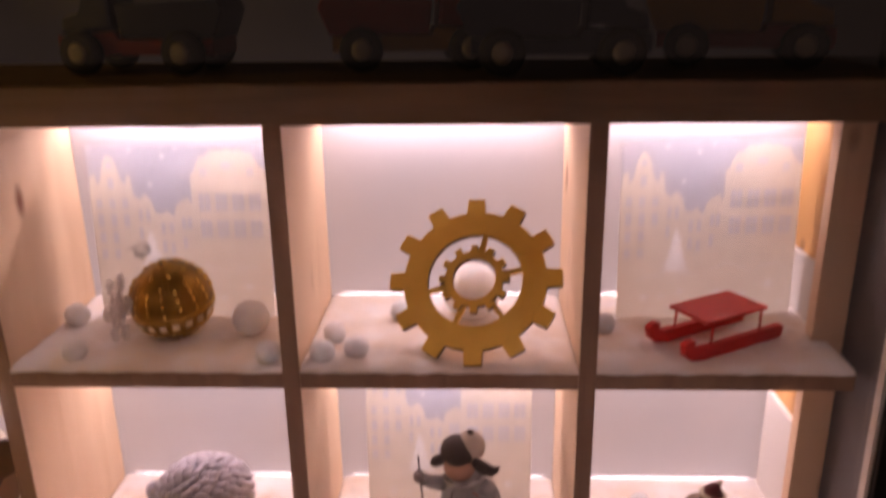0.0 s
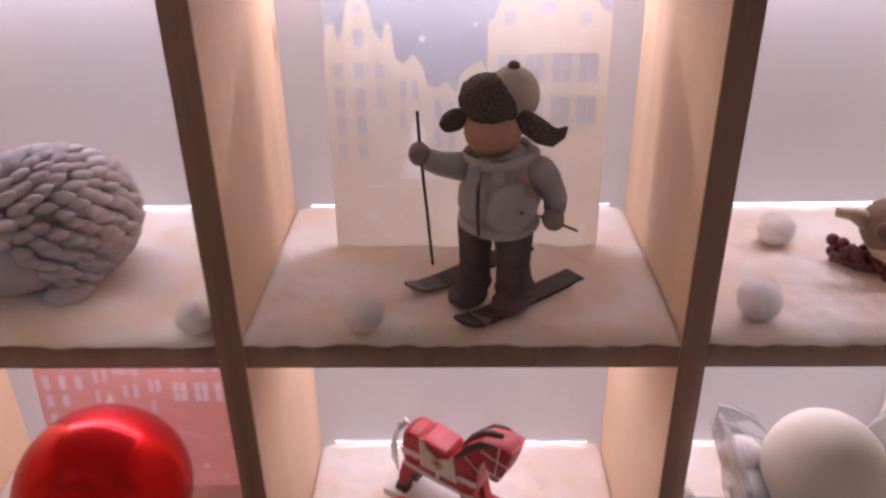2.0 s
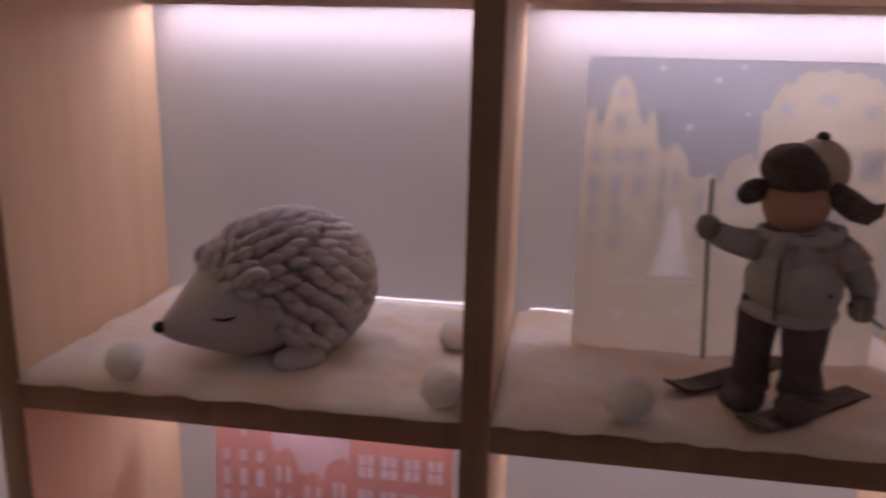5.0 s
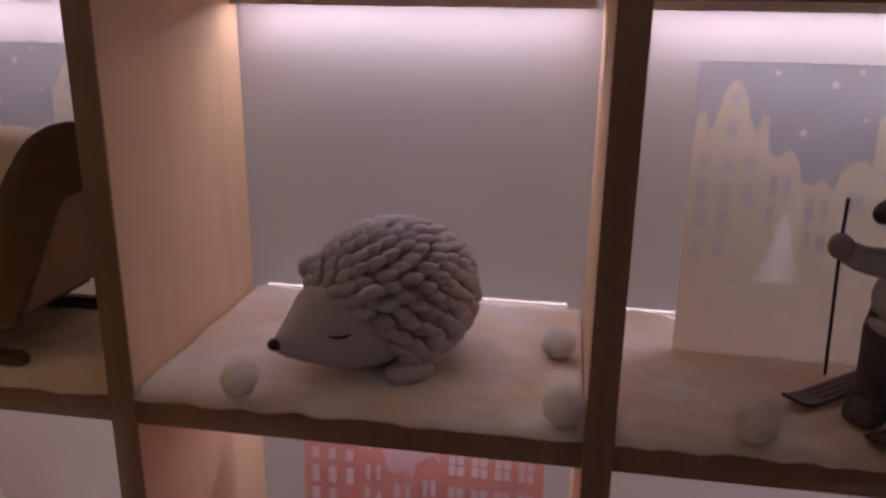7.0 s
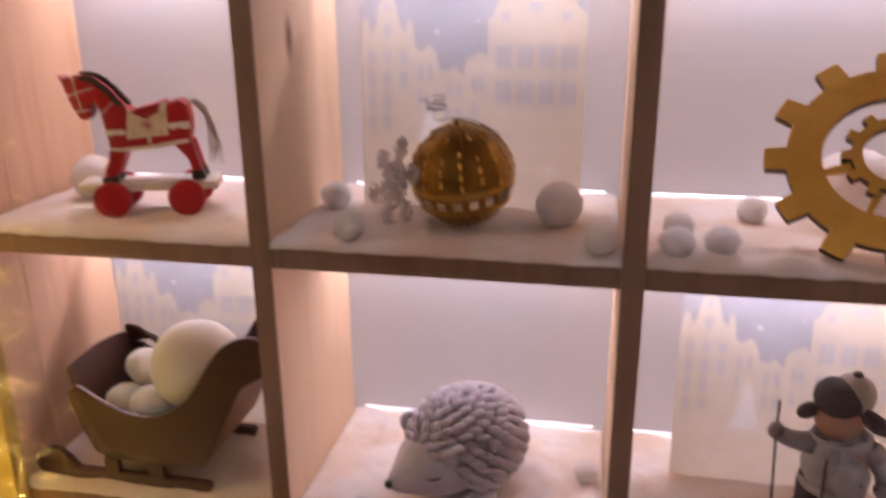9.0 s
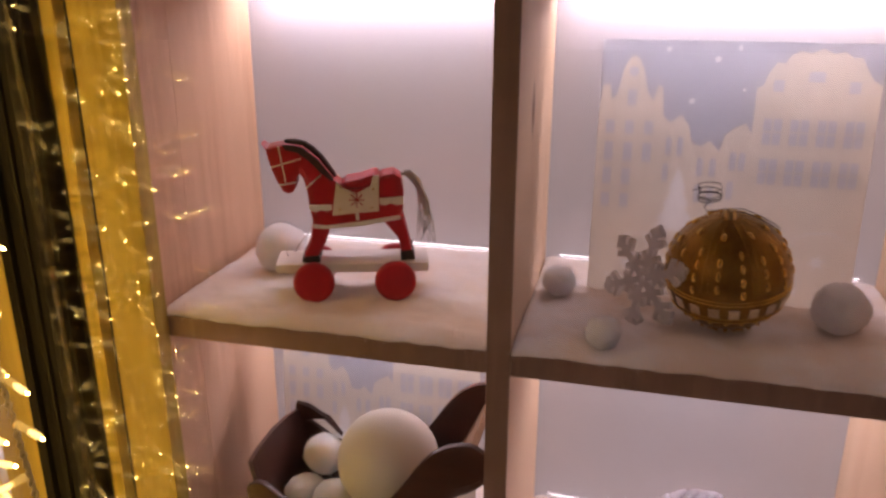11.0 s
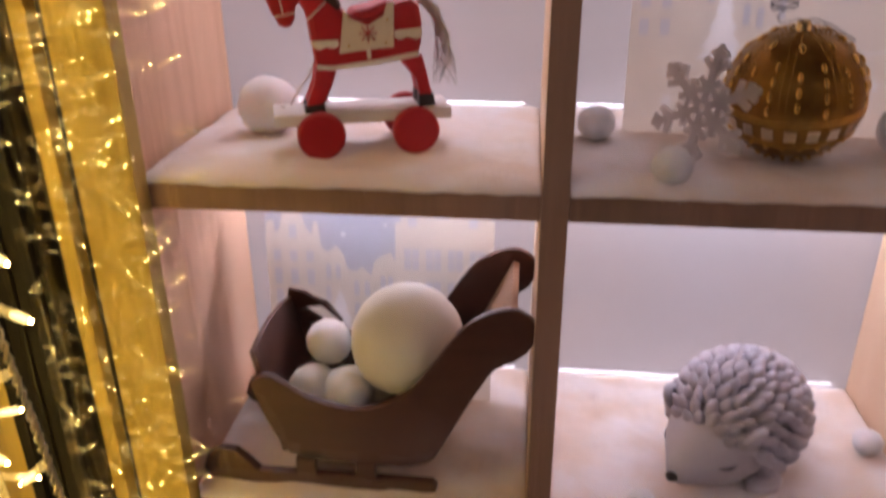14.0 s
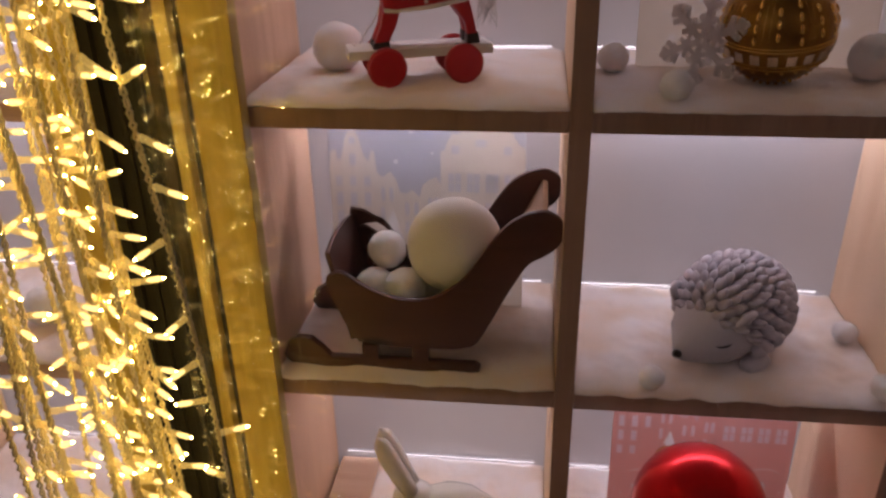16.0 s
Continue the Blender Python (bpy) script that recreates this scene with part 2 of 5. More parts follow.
TROUSER = paint("grey_brown_trouser_glaze", (0.15, 0.12, 0.135), (0.075, 0.055, 0.07), rough=0.75, scale=70, fine=900, bump=0.5)
FUR = paint("dark_knitted_fur", (0.17, 0.135, 0.13), (0.055, 0.042, 0.04), rough=0.85, scale=800, fine=1600, bump=1.0, spread=(0.42, 0.56))
CAP_CREAM = paint("cream_cap_glaze", (0.66, 0.60, 0.52), (0.52, 0.46, 0.40), rough=0.7, scale=60)
SKIN_CLAY = paint("pale_terracotta_clay", (0.56, 0.33, 0.25), (0.48, 0.26, 0.19), rough=0.6, scale=60)
MITT = paint("worn_grey_brown_glaze", (0.36, 0.32, 0.31), (0.24, 0.21, 0.21), rough=0.75, scale=70, fine=900, bump=0.5)
SKI_DARK = paint("dark_ski_glaze", (0.09, 0.065, 0.07), (0.04, 0.03, 0.035), rough=0.4, scale=50, stretch=(1, 8, 1))
CARD_SKY = paper("blue_grey_card", (0.715, 0.73, 0.775), 0.80)
FLAKE = paper("frosted_white_plastic", (0.98, 0.96, 0.96), 0.75)
CARD_PANE = paper("pale_blue_window_paper", (0.80, 0.81, 0.85), 0.80)
CARD_PANE_PINK = paper("pale_pink_window_paper", (0.96, 0.88, 0.92), 0.8)
HAIR = clear_plastic("white_tail_hair", (1.0, 1.0, 1.0), 0.6)
CARD_CREAM = paper("cream_paper_layer", (0.925, 0.885, 0.825), 0.80)
CARD_WHITE = paper("white_paper_layer", (1.0, 1.0, 1.0), 0.85)
CARD_RED = paper("red_paper_card", (0.90, 0.62, 0.58), 0.8)
CARD_PINK = paper("pale_pink_print", (0.94, 0.80, 0.83), 0.8)
# Emitter of the fill light added at the foot of the panels.
FOOT_FILL = lamp_surface("foot_fill_light", (0.92, 0.86, 1.0), FOOT_FILL_POWER)
LED_LIGHT = lamp_surface("cold_white_diodes", (0.85, 0.81, 1.0), LED_POWER)
BULB_TIP = lamp_surface("warm_bulb_tip", (1.0, 0.78, 0.34), 3.2)
BULB_LIGHT = lamp_surface("warm_bulb_core", (1.0, 0.70, 0.17), BULB_POWER)
BULB_SLEEVE = clear_plastic("clear_amber_sleeve", (1.0, 0.86, 0.55), 0.72, (1.0, 0.72, 0.25), 0.6)
CABLE = paint("clear_twisted_cable", (0.90, 0.78, 0.54), (0.78, 0.64, 0.42), rough=0.25, coat=0.5)
STREET = paint("grey_street_paving", (0.12, 0.115, 0.11), (0.08, 0.077, 0.075), rough=0.8, scale=3, fine=60)
PLASTER = paint("dark_shopfront_paint", (0.10, 0.085, 0.08), (0.07, 0.06, 0.055), rough=0.6, scale=5)
TOY_BLUE = paint("dark_blue_toy_paint", (0.025, 0.03, 0.06), rough=0.35)
TOY_RED = paint("toy_red_plastic", (0.30, 0.03, 0.02), rough=0.35)
TOY_YELLOW = paint("toy_ochre_plastic", (0.42, 0.20, 0.03), rough=0.35)
TOY_BLACK = paint("toy_tyre_rubber", (0.015, 0.013, 0.014), rough=0.6)
TOY_WHITE = paint("toy_white_hub", (0.55, 0.48, 0.42), rough=0.4)


# ---- building helpers ----
class Shape:
    """One mesh in the making."""

    def __init__(self, *mats):
        self.bm, self.mats = bmesh.new(), mats

    def _mark(self, verts, mi, smooth):
        faces = {f for v in verts for f in v.link_faces}
        for f in faces:
            f.material_index, f.smooth = mi, smooth
        return faces

    def box(self, lo, hi, mi=0, bevel=0.0, m=None):
        r = bmesh.ops.create_cube(self.bm, size=1.0)["verts"]
        c, s = [(a + b) / 2 for a, b in zip(lo, hi)], [b - a for a, b in zip(lo, hi)]
        for v in r:
            v.co = Vector([c[i] + v.co[i] * s[i] for i in range(3)])
        if bevel:
            edges = list({e for v in r for e in v.link_edges})
            out = bmesh.ops.bevel(self.bm, geom=edges, offset=bevel, segments=2, affect="EDGES", profile=0.6)
            r = list({v for f in out["faces"] for v in f.verts} | {v for v in r if v.is_valid})
        self._mark(r, mi, False)
        if m:
            bmesh.ops.transform(self.bm, matrix=m, verts=r)
        return r

    def ball(self, c, radii, mi=0, m=None, level=3, rough=0.0, freq=60.0, squash=None):
        r = bmesh.ops.create_icosphere(self.bm, subdivisions=level, radius=1.0)["verts"]
        radii = (radii,) * 3 if isinstance(radii, (int, float)) else radii
        for v in r:
            d = v.co.copy()
            k = 1.0
            if rough:
                k += rough * (noise.noise(d * 1.3 + Vector(c) * freq) + 0.5 * noise.noise(d * 3.7 + Vector(c) * freq))
            v.co = Vector((d.x * radii[0] * k, d.y * radii[1] * k, d.z * radii[2] * k))
            if squash:
                squash(v.co)
        t = Matrix.Translation(c) @ (m or Matrix())
        bmesh.ops.transform(self.bm, matrix=t, verts=r)
        self._mark(r, mi, True)
        return r

    def tube(self, pts, radii, mi=0, sides=8, cap=True):
        pts = [Vector(p) for p in pts]
        radii = [radii] * len(pts) if isinstance(radii, (int, float)) else radii
        rings, side = [], None
        for i, p in enumerate(pts):
            d = (pts[min(i + 1, len(pts) - 1)] - pts[max(i - 1, 0)]).normalized()
            if side is None:
                side = d.orthogonal().normalized()
            side = (side - d * side.dot(d))
            side = side.normalized() if side.length > 1e-6 else d.orthogonal().normalized()
            up = d.cross(side)
            rings.append([self.bm.verts.new(p + radii[i] * (math.cos(a) * side + math.sin(a) * up)) for a in (2 * math.pi * k / sides for k in range(sides))])
        for a, b in zip(rings, rings[1:]):
            for k in range(sides):
                f = self.bm.faces.new((a[k], a[(k + 1) % sides], b[(k + 1) % sides], b[k]))
                f.material_index, f.smooth = mi, True
        if cap:
            for ring in (rings[0][::-1], rings[-1]):
                self.bm.faces.new(ring).material_index = mi
        return [v for ring in rings for v in ring]

    def prism(self, outline, depth, m=None, mi=0, bevel=0.0, edge_mi=None):
        """A plate: the outline in x and z, thick in y from -depth/2 to depth/2."""
        front = [self.bm.verts.new((x, -depth / 2, z)) for x, z in outline]
        f = self.bm.faces.new(front)
        out = bmesh.ops.extrude_face_region(self.bm, geom=[f])["geom"]
        back = [v for v in out if isinstance(v, bmesh.types.BMVert)]
        for v in back:
            v.co.y += depth
        verts = front + back
        faces = {g for v in verts for g in v.link_faces}
        for g in faces:
            g.material_index = mi if len(g.verts) == len(outline) or edge_mi is None else edge_mi
        if bevel:
            rim = [e for e in {e for v in verts for e in v.link_edges} if abs(e.verts[0].co.y - e.verts[1].co.y) < 1e-7]
            o = bmesh.ops.bevel(self.bm, geom=rim, offset=bevel, segments=2, affect="EDGES", profile=0.6, material=-1)
            verts = list({v for g in o["faces"] for v in g.verts} | {v for v in verts if v.is_valid})
        if m:
            bmesh.ops.transform(self.bm, matrix=m, verts=verts)
        return verts

    def ring(self, outer, inner, depth, m=None, mi=0, edge_mi=0):
        """A flat ring between two closed outlines with the same number of points."""
        n = len(outer)
        rows = [[self.bm.verts.new((x, y, z)) for x, z in line] for y in (-depth / 2, depth / 2) for line in (outer, inner)]
        fo, fi, bo, bi = rows
        for k in range(n):
            j = (k + 1) % n
            for quad, mat in (((fo[k], fo[j], fi[j], fi[k]), mi), ((bo[j], bo[k], bi[k], bi[j]), mi), ((fo[j], fo[k], bo[k], bo[j]), edge_mi), ((fi[k], fi[j], bi[j], bi[k]), edge_mi)):
                self.bm.faces.new(quad).material_index = mat
        verts = [v for r in rows for v in r]
        if m:
            bmesh.ops.transform(self.bm, matrix=m, verts=verts)
        return verts

    def lathe(self, profile, m=None, mi=0, sides=32):
        """Turned about z: (radius, height) pairs."""
        rings = [[self.bm.verts.new((r * math.cos(a), r * math.sin(a), z)) for a in (2 * math.pi * k / sides for k in range(sides))] for r, z in profile]
        for a, b in zip(rings, rings[1:]):
            for k in range(sides):
                f = self.bm.faces.new((a[k], a[(k + 1) % sides], b[(k + 1) % sides], b[k]))
                f.material_index, f.smooth = mi, True
        for ring in (rings[0][::-1], rings[-1]):
            self.bm.faces.new(ring).material_index = mi
        verts = [v for ring in rings for v in ring]
        if m:
            bmesh.ops.transform(self.bm, matrix=m, verts=verts)
        return verts

    def fuzz(self, spots, seed, length, width, mi=0):
        """Loose cotton fibres: thin curved ribbons standing at the given (place, normal) pairs."""
        rnd = random.Random(seed)
        for p, n in spots:
            side = Vector((rnd.uniform(-1, 1), rnd.uniform(-1, 1), rnd.uniform(-1, 1)))
            lie = (side - n * side.dot(n)).normalized()
            L = length * rnd.uniform(0.5, 1.3)
            w = lie.cross(n).normalized() * width * rnd.uniform(0.6, 1.2)
            a, b, c = p - n * 0.0006, p + n * L * 0.34 + lie * L * 0.36, p + n * L * rnd.uniform(0.1, 0.55) + lie * L
            va = [self.bm.verts.new(q) for q in (a - w, a + w, b + w, b - w)]
            f = self.bm.faces.new(va)
            g = self.bm.faces.new((va[3], va[2], self.bm.verts.new(c)))
            f.material_index = g.material_index = mi
            f.smooth = g.smooth = True

    def link(self, name, parent=None, label="", normals=True):
        if normals:
            bmesh.ops.recalc_face_normals(self.bm, faces=self.bm.faces)
        data = bpy.data.meshes.new(name)
        self.bm.to_mesh(data)
        self.bm.free()
        for mat in self.mats:
            data.materials.append(mat)
        ob = new(name, data)
        ob.parent = parent
        return tagged(ob, label)


def thing(name, label, category, m=None, group="", kind=""):
    ob = new(name)
    ob.empty_display_size = 0.02
    ob.matrix_basis = m or Matrix()
    return tagged(ob, label, category, group, kind)


def circle(r, n=48, cx=0.0, cz=0.0, start=0.0):
    return [(cx + r * math.cos(start + 2 * math.pi * k / n), cz + r * math.sin(start + 2 * math.pi * k / n)) for k in range(n)]


# ---- the plan of the display shelf ----
BOARD = 0.018
FRONT, BACK = 0.79, 0.999
DIVIDERS = (-0.4945, -0.1815, 0.1315)
LEFT, RIGHT = -0.785, 0.408
COLS = ((LEFT, -0.5035), (-0.4855, -0.1905), (-0.1725, 0.1225), (0.1405, RIGHT))
ROW_TOPS = (1.324, 1.043, 0.7675)
ROW_FLOORS = (1.061, 0.7855, 0.510)
SNOW_Z = (1.069, 0.794, 0.518)

shelf_unit = thing("display_shelf", "raw pine display shelf with square compartments behind glass", "shelf", Matrix.Translation((0, FRONT, 0)))


def board(name, lo, hi, mat, parent=shelf_unit, label="", bevel=0.0012):
    s = Shape(mat)
    o = parent.matrix_basis.translation if parent else Vector()
    s.box([a - b for a, b in zip(lo, o)], [a - b for a, b in zip(hi, o)], 0, bevel)
    return s.link(name, parent, label)


for x in DIVIDERS:
    board("divider", (x - BOARD / 2, FRONT, 0.46), (x + BOARD / 2, BACK - 0.004, 1.324), WOOD_V)
    # Added strip that gives the unlit board front its darker tone.
    board("edge_strip", (x - BOARD / 2, FRONT - 0.0022, 0.46), (x + BOARD / 2, FRONT - 0.0001, 1.3238), WOOD_EDGE_SHADE, label="added brown strip standing for the shaded front edge", bevel=0.0006)
for z in ROW_FLOORS:
    for x0, x1 in COLS:
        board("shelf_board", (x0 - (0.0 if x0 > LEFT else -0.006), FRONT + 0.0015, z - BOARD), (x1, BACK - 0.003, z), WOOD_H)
        board("edge_strip", (x0 + (0.0004 if x0 > LEFT else 0.006), FRONT - 0.0014, z - BOARD), (x1 - 0.0004, FRONT + 0.0014, z), WOOD_EDGE_SHADE, label="added brown strip standing for the shaded front edge", bevel=0.0006)
board("top_board", (LEFT - 0.05, FRONT - 0.004, 1.324), (RIGHT + 0.03, BACK + 0.02, 1.364), WOOD_DARK, label="dark stained top board")
board("back_panel", (LEFT - 0.02, BACK, 0.46), (RIGHT + 0.05, BACK + 0.008, 1.324), FROST_GLOW, label="frosted white back panel with an added glow")
board("side_panel", (LEFT - 0.02, FRONT + 0.002, 0.46), (LEFT + 0.0012, 0.8512, 1.3238), WOOD_SIDE)
board("side_panel", (LEFT - 0.02, 0.8528, 0.46), (LEFT, BACK - 0.003, 1.3238), WOOD_SIDE)
# the other end: an upright stile in front, a raw board and a white plate behind it
board("stile", (0.388, 0.858, 0.46), (0.424, 0.876, 1.3236), WOOD_V)
board("side_panel", (RIGHT + 0.002, 0.8765, 0.46), (RIGHT + 0.014, BACK - 0.003, 1.3236), WOOD_ORANGE)
for z, high in zip(ROW_FLOORS, (0.080, 0.150, 0.150)):
    board("side_plate", (RIGHT - 0.006, 0.877, z + 0.004), (RIGHT + 0.001, BACK - 0.008, z + high), WHITE_PAINT, label="white plate")
board("plinth", (LEFT - 0.02, FRONT + 0.01, 0.40), (RIGHT + 0.02, BACK, 0.458), WOOD_H)


# ---- lamps: strips of diodes along the back under every board ----
def led_strip(x0, x1, z):
    t = thing("led_strip", "strip of cold white diodes under the shelf board", "light strip", Matrix.Translation(((x0 + x1) / 2, BACK - 0.022, z)), "lighting strips")
    w = x1 - x0 - 0.02
    s = Shape(WHITE_PAINT)
    s.prism([(-w / 2, 0.0), (w / 2, 0.0), (w / 2, -0.0030), (-w / 2, -0.0030)], 0.010)
    s.box((-w / 2, -0.006, -0.0022), (w / 2, 0.006, 0.0), 0)
    s.link("tape", t)
    s = Shape(LED_LIGHT)
    n = int(w / 0.0165)
    for k in range(n):
        x = -w / 2 + (k + 0.5) * w / n
        c, n1, n2 = Vector((x, 0.0008, -0.0046)), Vector((0.0034, 0, 0)), Vector((0, 0.0030, 0.0002))
        s.bm.faces.new([s.bm.verts.new(c + a * n1 + b * n2) for a, b in ((-1, -1), (-1, 1), (1, 1), (1, -1))])
    s.link("diodes", t, "glowing faces, diodes above and added fill at the foot")
    # Lip added to keep the diodes off the window glass and out of view.
    s = Shape(WHITE_PAINT)
    s.box((-w / 2 - 0.004, -0.0100, -0.0062), (w / 2 + 0.004, -0.0085, 0.0), 0)
    s.link("light_shield_lip", t, "white lip added to shield the diodes")
    # unseen fill light added along the panel's foot to brighten the snow below it
    y1, foot = 0.0215, -(z - ROW_FLOORS[ROW_TOPS.index(z)]) + 0.0098
    s = Shape(FROST_GLOW)
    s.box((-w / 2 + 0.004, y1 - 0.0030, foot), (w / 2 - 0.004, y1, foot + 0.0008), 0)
    s.link("foot_fill_cover", t, "thin frosted cover added over the fill light")
    s = Shape(FOOT_FILL)
    s.bm.faces.new([s.bm.verts.new((a, b, foot - 0.0003)) for a, b in ((-w / 2 + 0.004, y1 - 0.0030), (w / 2 - 0.004, y1 - 0.0030), (w / 2 - 0.004, y1), (-w / 2 + 0.004, y1))])
    s.link("foot_fill_face", t, "glowing faces, diodes above and added fill at the foot")


for z in ROW_TOPS:
    for x0, x1 in COLS:
        led_strip(x0, x1, z)


# ---- snow blankets ----
def snow(x0, x1, row, seed, y0=FRONT - 0.001, drifts=()):
    z = ROW_FLOORS[row]
    y1 = BACK - 0.006
    nx, ny = 72, 46
    s = Shape(SNOW)
    grid = []
    for j in range(ny + 1):
        line = []
        for i in range(nx + 1):
            u, v = i / nx, j / ny
            x, y = x0 + 0.001 + (x1 - x0 - 0.002) * u, y0 + (y1 - y0) * v
            if j == 0:
                y += 0.004 * noise.noise(Vector((x * 60, seed, 0.3))) - 0.001
            p = Vector((x * 38, y * 38, seed * 3.1))
            h = 0.0075 + 0.0030 * noise.noise(p) + 0.0014 * noise.noise(p * 3.3) + 0.0008 * noise.noise(p * 9)
            for cx, cy, r, dh in drifts:
                d2 = ((x - cx) ** 2 + (y - cy) ** 2) / (r * r)
                h += dh * math.exp(-d2)
            edge = min(1.0, j / 3.0, min(i, nx - i) / 2.0 + 0.35)
            h *= 0.25 + 0.75 * math.sqrt(max(edge, 0.0))
            line.append(s.bm.verts.new((x, y, z + max(h, 0.0012))))
        grid.append(line)
    for a, b in zip(grid, grid[1:]):
        for i in range(nx):
            f = s.bm.faces.new((a[i], a[i + 1], b[i + 1], b[i]))
            f.smooth = True
    rim = grid[0] + [r[-1] for r in grid[1:]] + grid[-1][-2::-1] + [r[0] for r in grid[-2:0:-1]]
    low = [s.bm.verts.new((v.co.x, v.co.y, z + 0.0003)) for v in rim]
    for k in range(len(rim)):
        j = (k + 1) % len(rim)
        s.bm.faces.new((rim[k], low[k], low[j], rim[j])).smooth = True
    s.bm.faces.new(low)
    bmesh.ops.recalc_face_normals(s.bm, faces=s.bm.faces)
    rnd = random.Random(int(seed * 10))
    up = Vector((0, 0, 1))
    spots = []
    for _ in range(1500):
        v = grid[rnd.randint(1, ny)][rnd.randint(0, nx)]
        spots.append((v.co + Vector((rnd.uniform(-0.002, 0.002), rnd.uniform(-0.002, 0.002), 0)), up))
    for _ in range(700):
        v = grid[rnd.randint(0, 2)][rnd.randint(0, nx)]
        spots.append((v.co.copy(), Vector((rnd.uniform(-0.4, 0.4), -0.8, 0.7)).normalized()))
    s.fuzz(spots, int(seed), 0.0055, 0.00011)
    ob = s.link("snow_blanket", normals=False)
    return tagged(ob, "fluffy white artificial snow blanket lying on the shelf board", "artificial snow", "snow blankets")


snow(LEFT + 0.008, COLS[0][1], 0, 1.0)
snow(*COLS[1], 0, 2.0, drifts=((-0.45, 0.82, 0.03, 0.004),))
snow(*COLS[2], 0, 3.0, drifts=((-0.06, 0.795, 0.03, 0.008), (-0.14, 0.80, 0.03, 0.006)))
snow(*COLS[3], 0, 4.0)
snow(LEFT + 0.008, COLS[0][1], 1, 5.0)
snow(*COLS[1], 1, 6.0, drifts=((-0.45, 0.83, 0.03, 0.006),))
snow(*COLS[2], 1, 7.0)
snow(*COLS[3], 1, 8.0)
snow(LEFT + 0.06, COLS[0][1], 2, 9.0)
snow(*COLS[1], 2, 10.0)
snow(*COLS[2], 2, 11.0)
snow(*COLS[3], 2, 12.0)


# ---- cotton balls ----
def cotton_ball(x, y, row, r, flat=0.95, mat=COTTON, label="small white cotton wool snowball lying on the snow", z=None, category="snowball"):
    s = Shape(mat)
    base = SNOW_Z[row] - 0.0015 if z is None else z - r
    s.ball((0, 0, 0), (r, r, r * flat), rough=0.07 if mat is COTTON else 0.012, level=4)
    for v in s.bm.verts:
        p = Vector((v.co.x + x, v.co.y + y, v.co.z)) * 230
        v.co *= 1 + (0.045 * noise.noise(p) + 0.03 * noise.noise(p * 2.7)) * (1.0 if mat is COTTON else 0.2)
    bmesh.ops.recalc_face_normals(s.bm, faces=s.bm.faces)
    if mat is COTTON:
        rnd = random.Random(int((x + 3) * 9999))
        body = list(s.bm.verts)
        s.fuzz([(v.co.copy(), v.co.normalized()) for v in (rnd.choice(body) for _ in range(320))], int((y + 3) * 9999), r * 0.33, 0.0001)
    ob = s.link("snowball", normals=False)
    ob.location = (x, y, base + r * flat)
    ob.rotation_euler = (0, 0, x * 37)
    return tagged(ob, label, category, "snowballs")


BALLS = (
    (-0.718, 0.897, 0, 0.0235), (-0.462, 0.899, 0, 0.0140), (-0.420, 0.804, 0, 0.0130), (-0.246, 0.876, 0, 0.0210), (-0.208, 0.801, 0, 0.0130),
    (-0.144, 0.852, 0, 0.0125), (-0.149, 0.803, 0, 0.0135), (-0.114, 0.812, 0, 0.0130), (0.162, 0.880, 0, 0.0130), (-0.075, 0.915, 0, 0.0125),
    (-0.414, 0.796, 1, 0.0120), (-0.204, 0.797, 1, 0.0130), (-0.209, 0.893, 1, 0.0120), (-0.091, 0.799, 1, 0.0140), (0.229, 0.922, 1, 0.0140), (0.179, 0.813, 1, 0.0145), (0.279, 0.806, 1, 0.0130),
    (0.066, 0.890, 2, 0.0130), (-0.415, 0.875, 2, 0.0240), (-0.285, 0.797, 2, 0.0200), (-0.065, 0.800, 2, 0.012), (-0.03, 0.797, 2, 0.012),
)
for x, y, row, r in BALLS:
    cotton_ball(x, y, row, r)
cotton_ball(0.010, 0.925, 0, 0.034, 1.0, label="large white cotton wool snowball behind the gold gear")


# ---- paper village cards ----
SKYLINE = ((0, 0), (0, 155), (2, 176), (8, 178), (10, 165), (14, 170), (18, 190), (22, 198), (26, 201), (30, 198), (34, 190), (38, 172), (43, 165), (46, 178), (50, 176), (52, 153), (58, 148), (66, 155), (73, 146), (76, 132), (84, 130), (90, 135), (98, 126), (101, 140), (108, 146), (116, 150), (121, 142), (121, 178), (126, 180), (128, 188), (134, 198), (140, 197), (143, 203), (150, 207), (158, 205), (166, 209), (174, 205), (182, 207), (188, 202), (194, 203), (199, 194), (204, 186), (211, 182), (211, 0))


def cutout(name, outline, holes, y, mat, parent, label=""):
    """A sheet with holes cut through it, in x and z of the parent, from a flat filled curve."""
    cu = bpy.data.curves.new(name, "CURVE")
    cu.dimensions, cu.fill_mode, cu.extrude = "2D", "BOTH", 0.0003
    for line in (outline, *holes):
        sp = cu.splines.new("POLY")
        sp.points.add(len(line) - 1)
        for q, (a, b) in zip(sp.points, line):
            q.co = (a, b, 0, 1)
        sp.use_cyclic_u = True
    tmp = new("tmp", cu)
    data = bpy.data.meshes.new_from_object(tmp)
    bpy.data.objects.remove(tmp)
    bpy.data.curves.remove(cu)
    data.transform(Matrix.Translation((0, y, 0)) @ pose(0, 0, 0, 90, 0, 0))
    data.materials.clear()
    data.materials.append(mat)
    ob = new(name, data)
    ob.parent = parent
    return tagged(ob, label)


def star_outline(cx, cz, r, n=6, deep=0.38, turn=0.26):
    return [(cx + r * (1.0 if k % 2 == 0 else deep) * math.cos(turn + math.pi * k / n), cz + r * (1.0 if k % 2 == 0 else deep) * math.sin(turn + math.pi * k / n)) for k in range(2 * n)]


